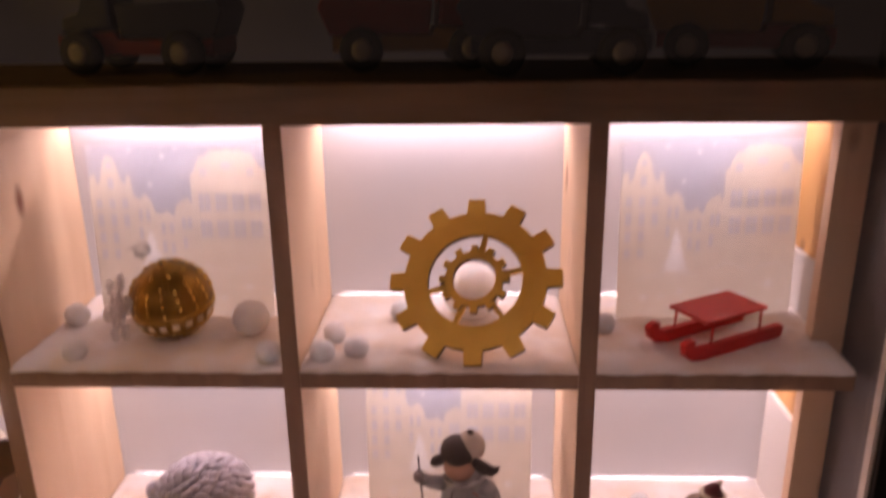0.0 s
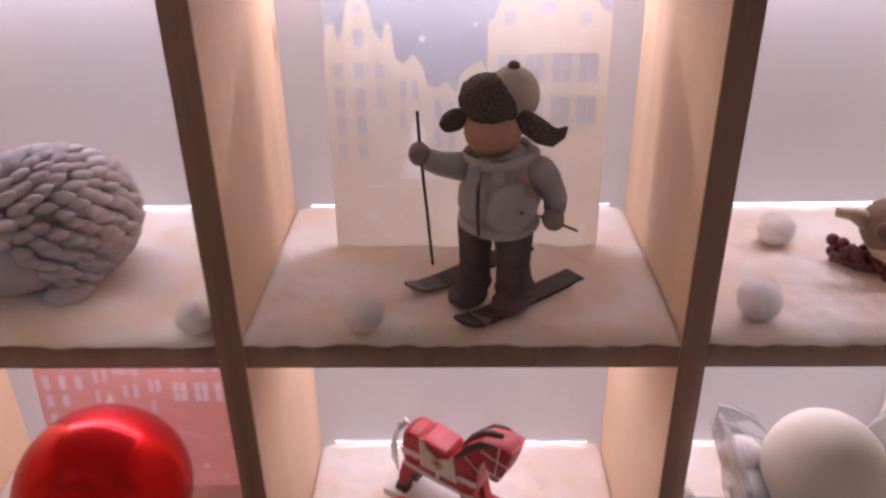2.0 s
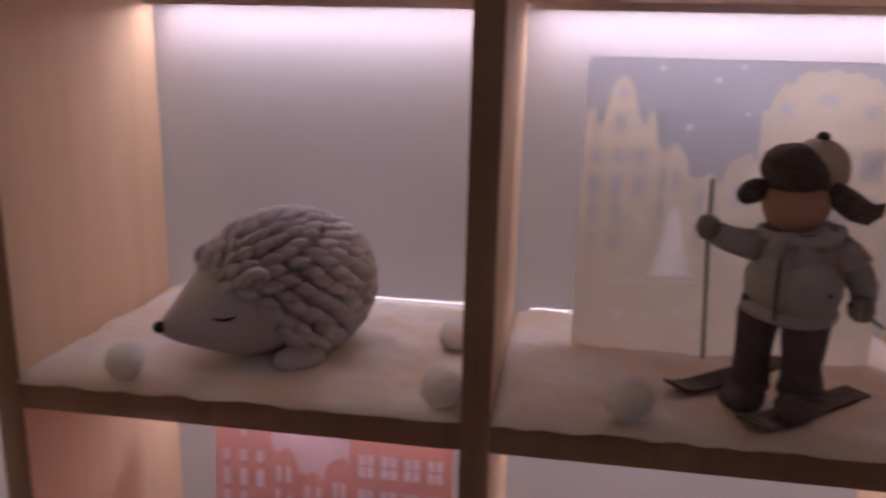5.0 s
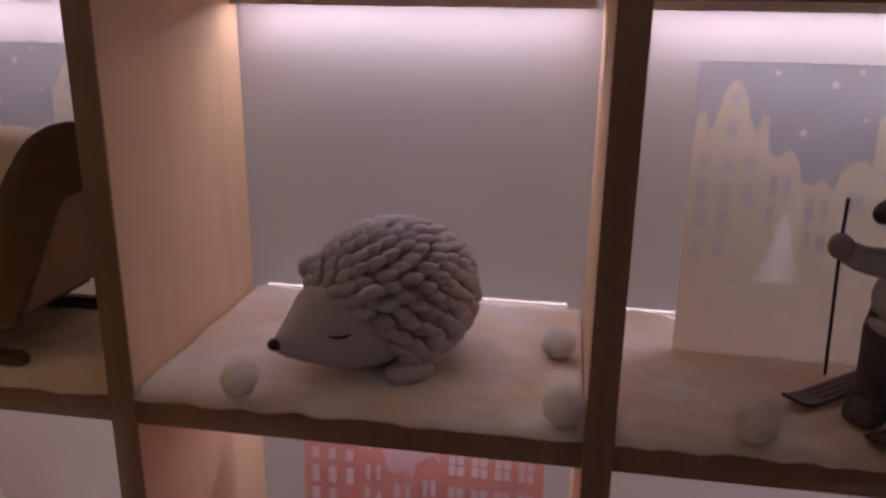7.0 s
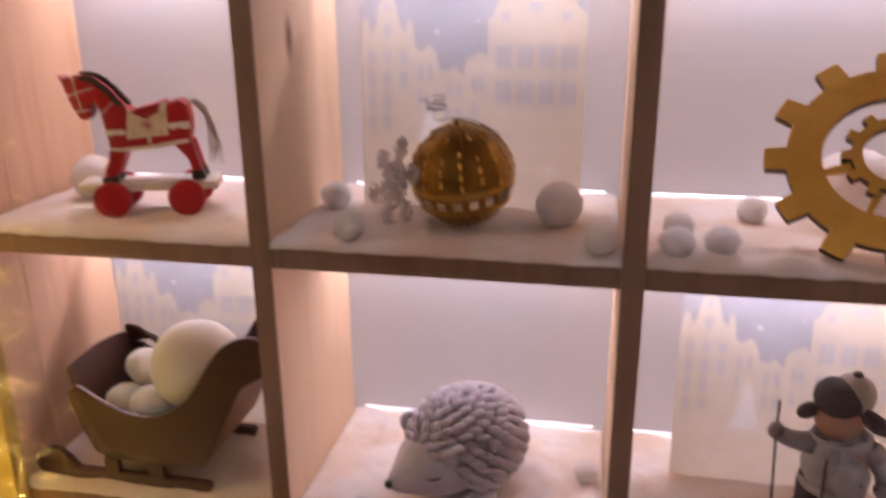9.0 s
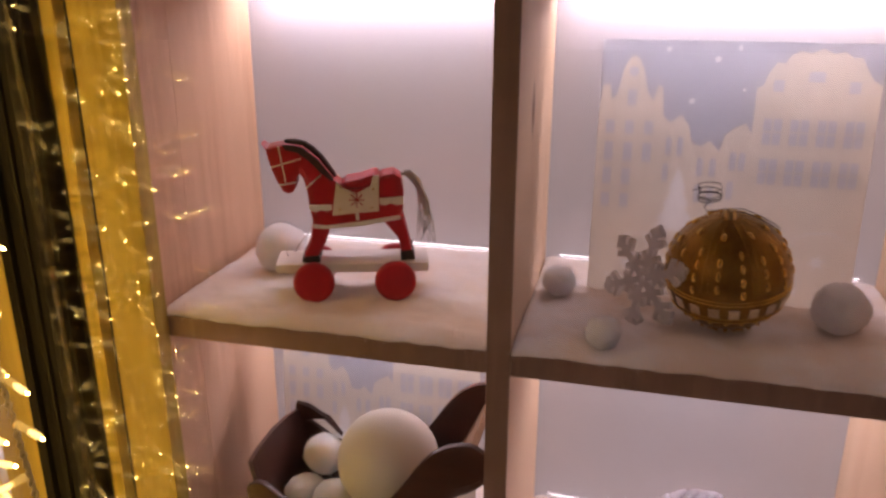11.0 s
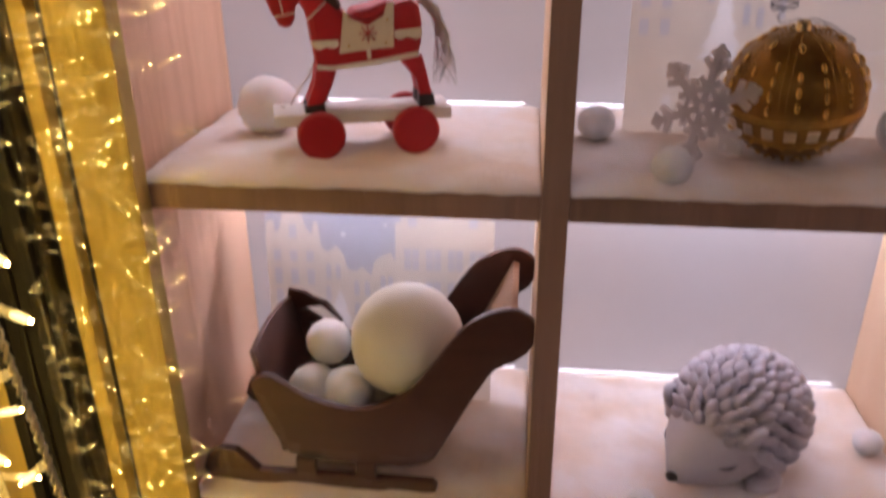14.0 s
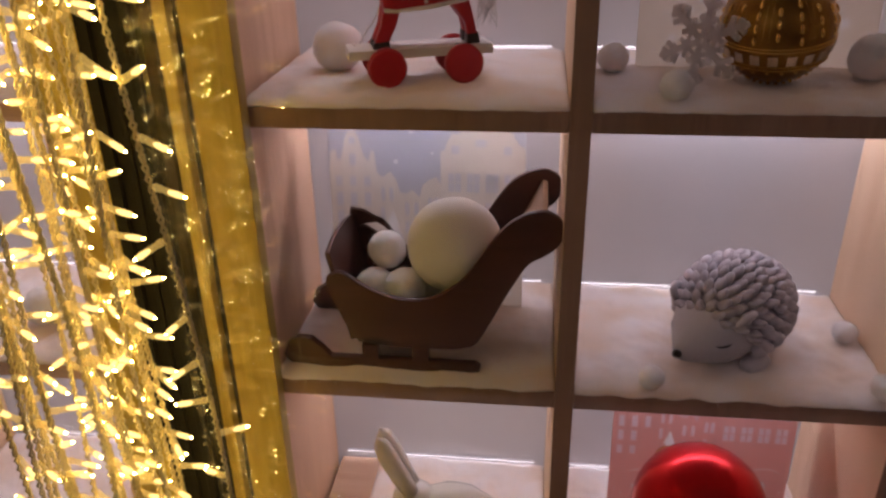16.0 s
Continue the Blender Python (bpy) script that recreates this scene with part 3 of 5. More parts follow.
def village_card(x, y, row, layer, sky, film, label, turn=0.0, lean=4.0):
    m = Matrix.Translation((x, y, SNOW_Z[row] - 0.002)) @ pose(0, 0, 0, -lean, 0, turn)
    t = thing("village_card", label, "paper card", m, "village cards")

    def mm(pts):
        return [((a - 105.5) * 0.001, b * 0.001) for a, b in pts]

    def inlay(name, pieces, mat, label):
        """Pieces of the same sheet in another paper, filling the openings cut for them."""
        q = Shape(mat)
        for line in pieces:
            q.prism(line, 0.0005)
        return tagged(q.link(name, t, label), kind="stuff")

    top = list(SKYLINE[1:-1])
    stars = [mm(star_outline(cx, cz, r, 5, 0.55, 0.3)) for cx, cz, r in ((52, 206, 3.0), (73, 166, 3.4), (90, 199, 3.6), (106, 208, 2.6), (112, 176, 2.4))]
    cutout("sky_layer", mm(top + [(211, 213), (0, 213)]), stars, 0.0, sky, t, "blue-grey sky with stars")
    inlay("stars", stars, CARD_WHITE, "white paper stars")

    def pane(cx, cz, w, h, arch=False):
        return mm([(cx + a, cz + b) for a, b in [(-w / 2, -h / 2), (w / 2, -h / 2), (w / 2, h / 2)] + ([(w * 0.25, h * 0.66), (-w * 0.25, h * 0.66)] if arch else []) + [(-w / 2, h / 2)]])

    holes, flakes = [], []
    for k in range(3):
        for j, h in enumerate((11, 16, 14, 12)):
            if not (k == 2 and j > 1):
                holes.append(pane(10 + k * 15.5, 143 - j * 20.5, 7, h))
    holes.append(pane(26, 167, 7, 13))
    holes.append(mm([(26 + 3.8 * math.cos(q * math.pi / 8), 188 + 3.8 * math.sin(q * math.pi / 8)) for q in range(16)]))
    for cx, cz in ((58, 128), (67, 128), (57, 106)):
        holes.append(pane(cx, cz, 4.5, 13, True))
    for cx, cz in ((84, 112), (94, 112), (84, 90), (94, 88), (109, 118), (109, 94), (116, 118)):
        holes.append(pane(cx, cz, 5, 13, True))
    for k in range(4):
        for j in range(2):
            for e in (-3, 3):
                for dz in (-5.5, 5.5):
                    holes.append(pane(136 + k * 20 + e * 1.25, 144 - j * 32 + dz, 6.2, 9.8))
    holes += [pane(137, 180, 8, 9), pane(164, 187, 12, 7, True), pane(192, 180, 8, 9)]
    flakes.append(mm([(50, 58), (86, 58), (78, 66), (83, 67), (75, 79), (79, 80), (72, 92), (75, 93), (68, 112), (61, 93), (64, 92), (57, 80), (61, 79), (53, 67), (58, 66)]))
    # snowy hill lines, two crescents
    for h0 in (((18, 47), (30, 53), (45, 55), (58, 50)), ((60, 51), (72, 55), (86, 56), (98, 50)), ((100, 51), (112, 62), (130, 68), (150, 62), (158, 54)), ((160, 55), (172, 64), (190, 66), (206, 56))):
        flakes.append(mm(list(h0) + [(a, b - 1.5) for a, b in reversed(h0[1:-1])]))
    for cx, cz, r in ((32, 27, 7), (53, 27, 4.5), (75, 33, 6), (88, 15, 5), (120, 32, 5), (150, 26, 5.5), (182, 40, 8), (197, 16, 5), (8, 22, 2), (16, 16, 2.6), (41, 11, 3.4), (63, 13, 2.4), (104, 20, 2.6), (136, 12, 2.8), (168, 13, 2.8), (204, 32, 2.4)):
        flakes.append(mm(star_outline(cx, cz, r)))
    cutout("house_layer", mm(SKYLINE), holes + flakes, 0.0, layer, t, "cut-out houses, tree and flakes")
    inlay("windows", holes, film, "pale windows")
    inlay("flakes_and_tree", flakes, CARD_WHITE, "white snowflakes, fir tree and hill lines")
    return t


WHITE_LABEL = "frosted white paper card with cut-out village houses"
village_card(-0.0195, 0.921, 1, CARD_CREAM, CARD_SKY, CARD_PANE, WHITE_LABEL)
village_card(-0.3345, 0.921, 0, CARD_CREAM, CARD_SKY, CARD_PANE, WHITE_LABEL)
village_card(0.2875, 0.927, 0, CARD_CREAM, CARD_SKY, CARD_PANE, WHITE_LABEL, 5)
village_card(-0.6450, 0.938, 1, CARD_CREAM, CARD_SKY, CARD_PANE, WHITE_LABEL)
village_card(-0.3200, 0.935, 2, CARD_RED, CARD_PINK, CARD_PANE_PINK, "red paper card with pale cut-out village windows")


# ---- wooden horses on wheels ----
def wooden_horse(m, label):
    """Head towards +x; the origin lies on the ground between the wheels."""
    t = thing("wooden_horse", label, "toy horse", m, "toy horses")
    q = 0.00036

    def px(pts):
        return [(-(a - 621) * q, (660 - b) * q * 0.978) for a, b in pts]

    s = Shape(WHITE_PAINT)
    s.box((-0.062, -0.0185, 0.0235), (0.066, 0.0185, 0.0315), 0, 0.0008)
    s.link("plank", t)
    for x in (-0.034, 0.034):
        for y in (-0.0235, 0.0235):
            s = Shape(RED_PAINT, WHITE_PAINT)
            s.lathe([(0.0145, -0.0040), (0.0168, -0.0034), (0.0172, -0.0020), (0.0172, 0.0020), (0.0168, 0.0034), (0.0145, 0.0040)], Matrix.Translation((x, y, 0.0172)) @ pose(0, 0, 0, 90, 0, 0), 0, 36)
            s.link("wheel", t, "red wooden wheel")
    for x in (-0.034, 0.034):
        s = Shape(WHITE_PAINT)
        s.tube([(x, -0.0192, 0.0172), (x, 0.0192, 0.0172)], 0.0022)
        s.box((x - 0.004, -0.015, 0.0175), (x + 0.004, 0.015, 0.0232), 0)
        s.link("axle", t)
    s = Shape(RED_PAINT)
    body = px([(420, 285), (434, 293), (452, 288), (470, 286), (510, 292), (545, 322), (578, 368), (600, 386), (620, 390), (645, 388), (665, 376), (690, 358), (715, 353), (733, 366), (738, 400), (737, 440), (728, 472), (690, 476), (640, 479), (590, 481), (548, 484), (527, 472), (520, 430), (517, 395), (510, 368), (503, 357), (496, 366), (494, 386), (486, 400), (474, 404), (463, 398), (450, 372), (440, 345), (433, 318), (431, 303)])
    s.prism(body, 0.026, None, 0, 0.0045)
    s.link("body", t, "red painted body with arched neck")
    for side in (-1, 1):
        y = side * 0.0085
        s = Shape(RED_PAINT, BLACK_PAINT)
        s.prism(px([(528, 470), (572, 470), (556, 520), (538, 555), (535, 560), (502, 562), (505, 550), (520, 515)]), 0.0105, Matrix.Translation((0, y, 0)), 0, 0.002)
        s.prism(px([(500, 556), (538, 552), (540, 571), (520, 575), (498, 578)]), 0.0112, Matrix.Translation((0, y, 0)), 1, 0.001)
        s.link("leg", t, "red leg with black hoof")
        s = Shape(RED_PAINT, BLACK_PAINT)
        s.prism(px([(684, 465), (737, 465), (745, 500), (756, 548), (731, 550), (724, 515), (705, 490)]), 0.0105, Matrix.Translation((0, y, 0)), 0, 0.002)
        s.prism(px([(728, 545), (758, 543), (763, 568), (729, 571)]), 0.0112, Matrix.Translation((0, y, 0)), 1, 0.001)
        s.link("leg", t, "red leg with black hoof")
        # painted trappings, a little proud of the body
        yy = side * 0.0135
        s = Shape(CREAM_PAINT)
        s.prism(px([(585, 372), (598, 388), (630, 402), (662, 384), (668, 360), (682, 358), (680, 446), (628, 449), (573, 455)]), 0.0012, Matrix.Translation((0, yy, 0)), 0, 0.0003)
        s.link("saddle_cloth", t, "cream painted saddle cloth")
        s = Shape(RED_PAINT, GOLD_PAINT)
        for k in range(4):
            a = math.pi * k / 4
            dx, dz = math.cos(a) * 0.0058, math.sin(a) * 0.0058
            c = px([(630, 417)])[0]
            s.tube([(c[0] - dx, side * 0.0143, c[1] - dz), (c[0] + dx, side * 0.0143, c[1] + dz)], 0.00045, 0, 5)
            for e in (-1, 1):
                s.ball((c[0] + e * dx, side * 0.0143, c[1] + e * dz), 0.0008, 0, level=1)
        for cx, cz in ((594, 385), (592, 440), (668, 392), (664, 436)):
            c = px([(cx, cz)])[0]
            s.ball((c[0], side * 0.0142, c[1]), 0.0011, 1, level=1)
        s.link("star_motif", t, "red painted star")
        s = Shape(WHITE_PAINT)
        # breast band with scalloped edge, flank band, girth
        s.prism(px([(520, 428), (572, 428), (573, 440), (560, 444), (548, 440), (536, 446), (522, 440)]), 0.0010, Matrix.Translation((0, yy, 0)), 0)
        s.prism(px([(682, 414), (737, 410), (737, 428), (722, 432), (708, 426), (694, 432), (682, 428)]), 0.0010, Matrix.Translation((0, yy, 0)), 0)
        s.prism(px([(528, 474), (560, 478), (640, 470), (728, 456), (730, 466), (640, 481), (555, 487), (528, 484)]), 0.0010, Matrix.Translation((0, yy, 0)), 0)
        s.prism(px([(626, 449), (634, 449), (635, 466), (627, 467)]), 0.0010, Matrix.Translation((0, yy, 0)), 0)
        s.link("painted_bands", t, "white painted bands")
        s = Shape(WHITE_PAINT)
        for a, b in (((460, 290), (466, 335)), ((466, 335), (472, 378)), ((440, 338), (508, 318)), ((456, 380), (494, 374)), ((516, 388), (552, 356))):
            (ax, az), (bx, bz) = px([a, b])
            s.tube([(ax, side * 0.0128, az), (bx, side * 0.0128, bz)], 0.00075, 0, 5)
        s.link("bridle", t, "white painted bridle")
        s = Shape(MANE_PAINT)
        s.prism(px([(468, 286), (490, 286), (512, 291), (547, 321), (580, 368), (574, 372), (550, 352), (528, 326), (500, 304), (475, 298)]), 0.0012, Matrix.Translation((0, side * 0.0128, 0)), 0)
        s.link("mane", t, "dark painted mane")
    s = Shape(MANE_PAINT)
    ridge = px([(470, 285), (492, 286), (513, 292), (530, 304), (547, 322), (563, 345), (580, 370)])
    s.tube([(a, 0, b) for a, b in ridge], [0.0022, 0.0032, 0.0036, 0.0036, 0.0036, 0.0032, 0.0022], 0, 8)
    s.link("mane_crest", t, "dark painted mane")
    s = Shape(RED_PAINT)
    saddle = px([(597, 381), (606, 372), (640, 366), (668, 356), (680, 360), (668, 376), (645, 389), (615, 391)])
    s.prism(saddle, 0.0275, None, 0, 0.003)
    s.link("saddle", t)
    # tail of loose hair
    s = Shape(HAIR)
    rnd = random.Random(5)
    for k in range(30):
        j1, j2, j3 = (rnd.uniform(-1, 1) for _ in range(3))
        pts = px([(734, 366), (748 + 6 * j1, 362 + 5 * j2), (770 + 8 * j1, 385 + 8 * j2), (785 + 13 * j2, 430), (790 + 20 * j3, 480), (790 + 24 * j1, 520 + 18 * j2)])
        y = [0, 0.0015 * j3, 0.003 * j1, 0.0045 * j2, 0.005 * j3, 0.0055 * j1]
        s.tube([(a, yy, b) for (a, b), yy in zip(pts, y)], [0.0013, 0.0013, 0.0011, 0.0008, 0.0006, 0.0003], 0, 4)
    s.link("tail", t, "white hair tail")
    s = Shape(STRING)
    c = px([(527, 484), (515, 512), (500, 530), (484, 552), (472, 573)])
    s.tube([(a, -0.0140 - 0.0015 * math.sin(i), b) for i, (a, b) in enumerate(c)], 0.0007, 0, 5)
    s.tube([(0.058, -0.004, 0.0322), (0.060, -0.010, 0.0325), (0.0585, -0.0142, 0.033)], 0.0007, 0, 5)
    s.link("pull_cord", t, "white pull cord")
    return t


def ground(x, y, z, deg):
    return Matrix.Translation((x, y, z)) @ pose(0, 0, 0, 0, 0, deg)


a1 = math.degrees(math.atan2(-0.0215, -0.066))
n1 = Vector((math.sin(radians(a1 + 180)), -math.cos(radians(a1 + 180)), 0))
mid = Vector((-0.6275, 0.845, 0)) - 0.0235 * n1
wooden_horse(ground(mid.x, mid.y, SNOW_Z[0] - 0.002, a1), "red wooden pull-along horse with white plank standing on snow")
mid2 = Vector((-0.0485, 0.8645, 0)) + 0.0235 * Vector((0.53, 0.85, 0))
wooden_horse(ground(mid2.x, mid2.y, SNOW_Z[2] - 0.002, -32), "red wooden pull-along horse with cream saddle cloth on snow")


# ---- gold bauble with beads ----
def gold_bauble(x, y, z, r):
    t = thing("gold_bauble", "old gold glass bauble with beaded ribs and mirror tiles", "bauble", Matrix.Translation((x, y, z + r)) @ pose(0, 0, 0, 6, -7, 20))
    s = Shape(GOLD_BALL)
    s.ball((0, 0, 0), (r, r, r * 0.97), level=5)
    s.link("globe", t)
    s = Shape(GOLD_BRIGHT)
    for k in range(8):
        a = 2 * math.pi * k / 8
        for off in (-0.05, 0.05):
            for j in range(20):
                el = radians(80 - j * 3.9)
                p = Vector((math.cos(el) * math.cos(a + off / max(math.cos(el), 0.35)), math.cos(el) * math.sin(a + off / max(math.cos(el), 0.35)), math.sin(el))) * (r * 0.995)
                s.ball(p, 0.00095, 0, level=1)
    tagged(s.link("bead_ribs", t), "thin rows of gold beads", kind="stuff")
    s = Shape(GOLD_BRIGHT)
    for k in range(16):
        a = 2 * math.pi * (k + 0.5) / 16
        for j, el in enumerate((58, 45, 33, 21, 9)):
            if k % 2 == j % 2 or j > 1:
                e = radians(el - (5 if k % 2 else 0))
                d = Vector((math.cos(e) * math.cos(a), math.cos(e) * math.sin(a), math.sin(e)))
                rot = d.to_track_quat("Z", "Y").to_matrix().to_4x4()
                s.ball(d * r * 0.995, (0.0021, 0.0040, 0.0016), 0, rot, 2)
    for k in range(22):
        a = 2 * math.pi * k / 22
        for el in (-33, -48, -62):
            e = radians(el)
            d = Vector((math.cos(e) * math.cos(a), math.cos(e) * math.sin(a), math.sin(e)))
            s.ball(d * r * 0.99, (0.0018, 0.0018, 0.0014), 0, None, 1)
    tagged(s.link("drop_beads", t), "drop-shaped gold beads", kind="stuff")
    s = Shape(MIRROR_TILE)
    for k in range(20):
        a = 2 * math.pi * k / 20
        e = radians(-16)
        d = Vector((math.cos(e) * math.cos(a), math.cos(e) * math.sin(a), math.sin(e)))
        rot = Matrix.Translation(d * r) @ d.to_track_quat("Z", "Y").to_matrix().to_4x4()
        s.box((-0.0040, -0.0046, -0.001), (0.0040, 0.0046, 0.0008), 0, 0.0005, rot)
    s.link("mirror_tiles", t, "square mirror tiles")
    for el in (-5, -26):
        s = Shape(GOLD_BRIGHT)
        e = radians(el)
        for dz in (-0.0013, 0.0013):
            s.tube([(r * math.cos(e) * math.cos(a), r * math.cos(e) * math.sin(a), r * math.sin(e) + dz) for a in (2 * math.pi * k / 48 for k in range(49))], 0.00075, 0, 5, False)
        s.link("braid", t, "gold braid")
    s = Shape(CAP_METAL)
    s.lathe([(0.0058, r * 0.93), (0.0058, r * 0.97), (0.0046, r * 1.0), (0.0046, r * 1.07), (0.0030, r * 1.10)], None, 0, 20)
    s.link("cap", t, "small gold cap")
    s = Shape(WIRE)
    pts = [(0, 0, r * 1.1), (-0.004, 0.001, r * 1.12), (-0.010, 0.002, r * 1.10), (-0.018, 0.001, r * 1.12), (-0.0205, 0, r * 1.22), (-0.016, 0, r * 1.30)]
    for k in range(1, 56):
        a = k * 0.5
        pts.append((-0.0165 + 0.0085 * math.cos(a + 1.2), 0.0085 * math.sin(a + 1.2), r * 1.30 + 0.00021 * k + 0.0012 * math.sin(a * 0.33)))
    pts.append((-0.031, -0.003, r * 1.56))
    s.tube(pts, 0.00036, 0, 5)
    s.tube([(0.002, 0, r * 1.10), (0.009, -0.001, r * 1.09), (0.020, -0.004, r * 0.97), (0.030, -0.006, r * 0.82), (0.036, -0.008, r * 0.72), (0.0345, -0.0095, r * 0.70), (0.026, -0.007, r * 0.84), (0.012, -0.004, r * 1.02), (0.002, -0.001, r * 1.08)], 0.0004, 0, 5)
    s.link("hanger_wire", t, "dark curled hanger wire")


gold_bauble(-0.3316, 0.868, SNOW_Z[0] - 0.002, 0.0465)


# ---- snowflake ----
def snowflake(m):
    s = Shape(FLAKE)

    def bar(p, q, w):
        v = Vector((q[0] - p[0], 0, q[1] - p[1]))
        L, a = v.length, math.atan2(v.z, v.x)
        s.box((0, -0.0022, -w / 2), (L, 0.0022, w / 2), 0, 0.0008, Matrix.Translation((p[0], 0, p[1])) @ Matrix.Rotation(-a, 4, "Y"))

    for k in range(6):
        a = radians(90 + 60 * k)
        c, si = math.cos(a), math.sin(a)
        at = lambda r, o=0.0: (r * c - o * si, r * si + o * c)
        bar(at(0.002), at(0.042), 0.0062)
        for r, n in ((0.0135, 0.0085), (0.026, 0.0095), (0.0345, 0.0062)):
            for e in (-1, 1):
                bar(at(r), at(r + n * 0.72, e * n), 0.0050)
        bar(at(0.0135, 0), (0.0155 * math.cos(a + radians(60)), 0.0155 * math.sin(a + radians(60))), 0.0046)
        s.ball((*[at(0.041)[0], 0], at(0.041)[1]), (0.0033, 0.0022, 0.0033), 0, None, 2)
    ob = s.link("snowflake")
    ob.matrix_basis = m
    return tagged(ob, "grey-white glittered snowflake ornament leaning on the gold bauble", "snowflake")


snowflake(Matrix.Translation((-0.393, 0.860, SNOW_Z[0] + 0.0350)) @ pose(0, 0, 0, 0, 0, -47) @ pose(0, 0, 0, -12, 4, 0))


# ---- gear ----
def gold_gear():
    R = 0.0955
    m = Matrix.Translation((0.0015, 0.793, SNOW_Z[0] - 0.001)) @ pose(0, 0, 0, 0, 0, -12) @ pose(0, 0, 0, -39, 0, 0) @ Matrix.Translation((0, 0, R))
    t = thing("gold_gear", "large gold glittered wooden gear wheel leaning on the snow", "gear", m)

    def teeth(n, r0, r1, start, wide, tip):
        per = 16
        pts = []
        for k in range(n * per):
            f = (k % per) / per
            a = start + 2 * math.pi * k / (n * per)
            half = wide / 2
            d = abs(f - 0.5)
            r = r1 if d < half * tip else (r0 if d > half else r1 + (r0 - r1) * (d - half * tip) / (half - half * tip))
            pts.append((r * math.cos(a), r * math.sin(a)))
        return pts

    th = 0.0085
    s = Shape(GEAR_GOLD, GEAR_SIDE)
    outer = teeth(12, R * 0.83, R, radians(96 - 15), 0.46, 0.82)
    s.ring(outer, circle(R * 0.55, len(outer), start=radians(81)), th, None, 0, 1)
    s.link("toothed_ring", t)
    s = Shape(GEAR_GOLD, GEAR_SIDE)
    inner = teeth(12, R * 0.335, R * 0.405, radians(81), 0.5, 0.8)
    s.ring(inner, circle(R * 0.25, len(inner), start=radians(81)), th, Matrix.Translation((0, -0.004, 0)), 0, 1)
    s.link("inner_gear", t)
    for deg in (84, 18, 312, 253, 199):
        a = radians(deg)
        s = Shape(GEAR_GOLD, GEAR_SIDE)
        s.prism([(R * 0.33, -0.0035), (R * 0.56, -0.0022), (R * 0.56, 0.0022), (R * 0.33, 0.0035)], 0.006, Matrix.Rotation(-a, 4, "Y"), 0, 0, 1)
        s.link("spoke", t)
    s = Shape(GLITTER)
    rnd = random.Random(4)
    for _ in range(260):
        a, r = rnd.uniform(0, 6.283), R * rnd.uniform(0.57, 0.84)
        d = 0.00045
        rot = Matrix.Translation((r * math.cos(a), -th / 2 - 0.0003, r * math.sin(a))) @ pose(0, 0, 0, rnd.uniform(-40, 40), rnd.uniform(-40, 40), rnd.uniform(-40, 40))
        s.box((-d, -d * 0.4, -d), (d, d * 0.4, d), 0, 0, rot)
    ob = s.link("glitter", t, "gold glitter flecks")
    tagged(ob, kind="stuff")


gold_gear()


# ---- red sled ----
def red_sled():
    ax = math.degrees(math.atan2(0.072, 0.126))
    t = thing("red_sled", "small red painted wooden sled standing on snow", "sled", ground(0.266, 0.849, SNOW_Z[0] - 0.001, ax))
    prof = [(-0.070, 0.022), (-0.066, 0.026), (-0.058, 0.0275), (-0.054, 0.025), (-0.055, 0.0195), (-0.048, 0.0160), (-0.030, 0.0150), (0.075, 0.0165), (0.078, 0.013), (0.076, 0.001), (-0.040, 0.0), (-0.058, 0.003), (-0.067, 0.010)]
    for y in (-0.0270, 0.0270):
        s = Shape(SLED_RED)
        s.prism([(a + 0.012, b) for a, b in prof], 0.0085, Matrix.Translation((0, y, 0)), 0, 0.0012)
        s.link("runner", t)
        for x in (-0.016, 0.056):
            s = Shape(SLED_RED)
            s.tube([(x, y, 0.014), (x, y, 0.0385)], 0.0013, 0, 8)
            s.link("post", t)
    s = Shape(SLED_RED)
    s.box((-0.026, -0.0285, 0.0385), (0.064, 0.0285, 0.0425), 0, 0.0010)
    s.link("seat", t)
    return t


red_sled()


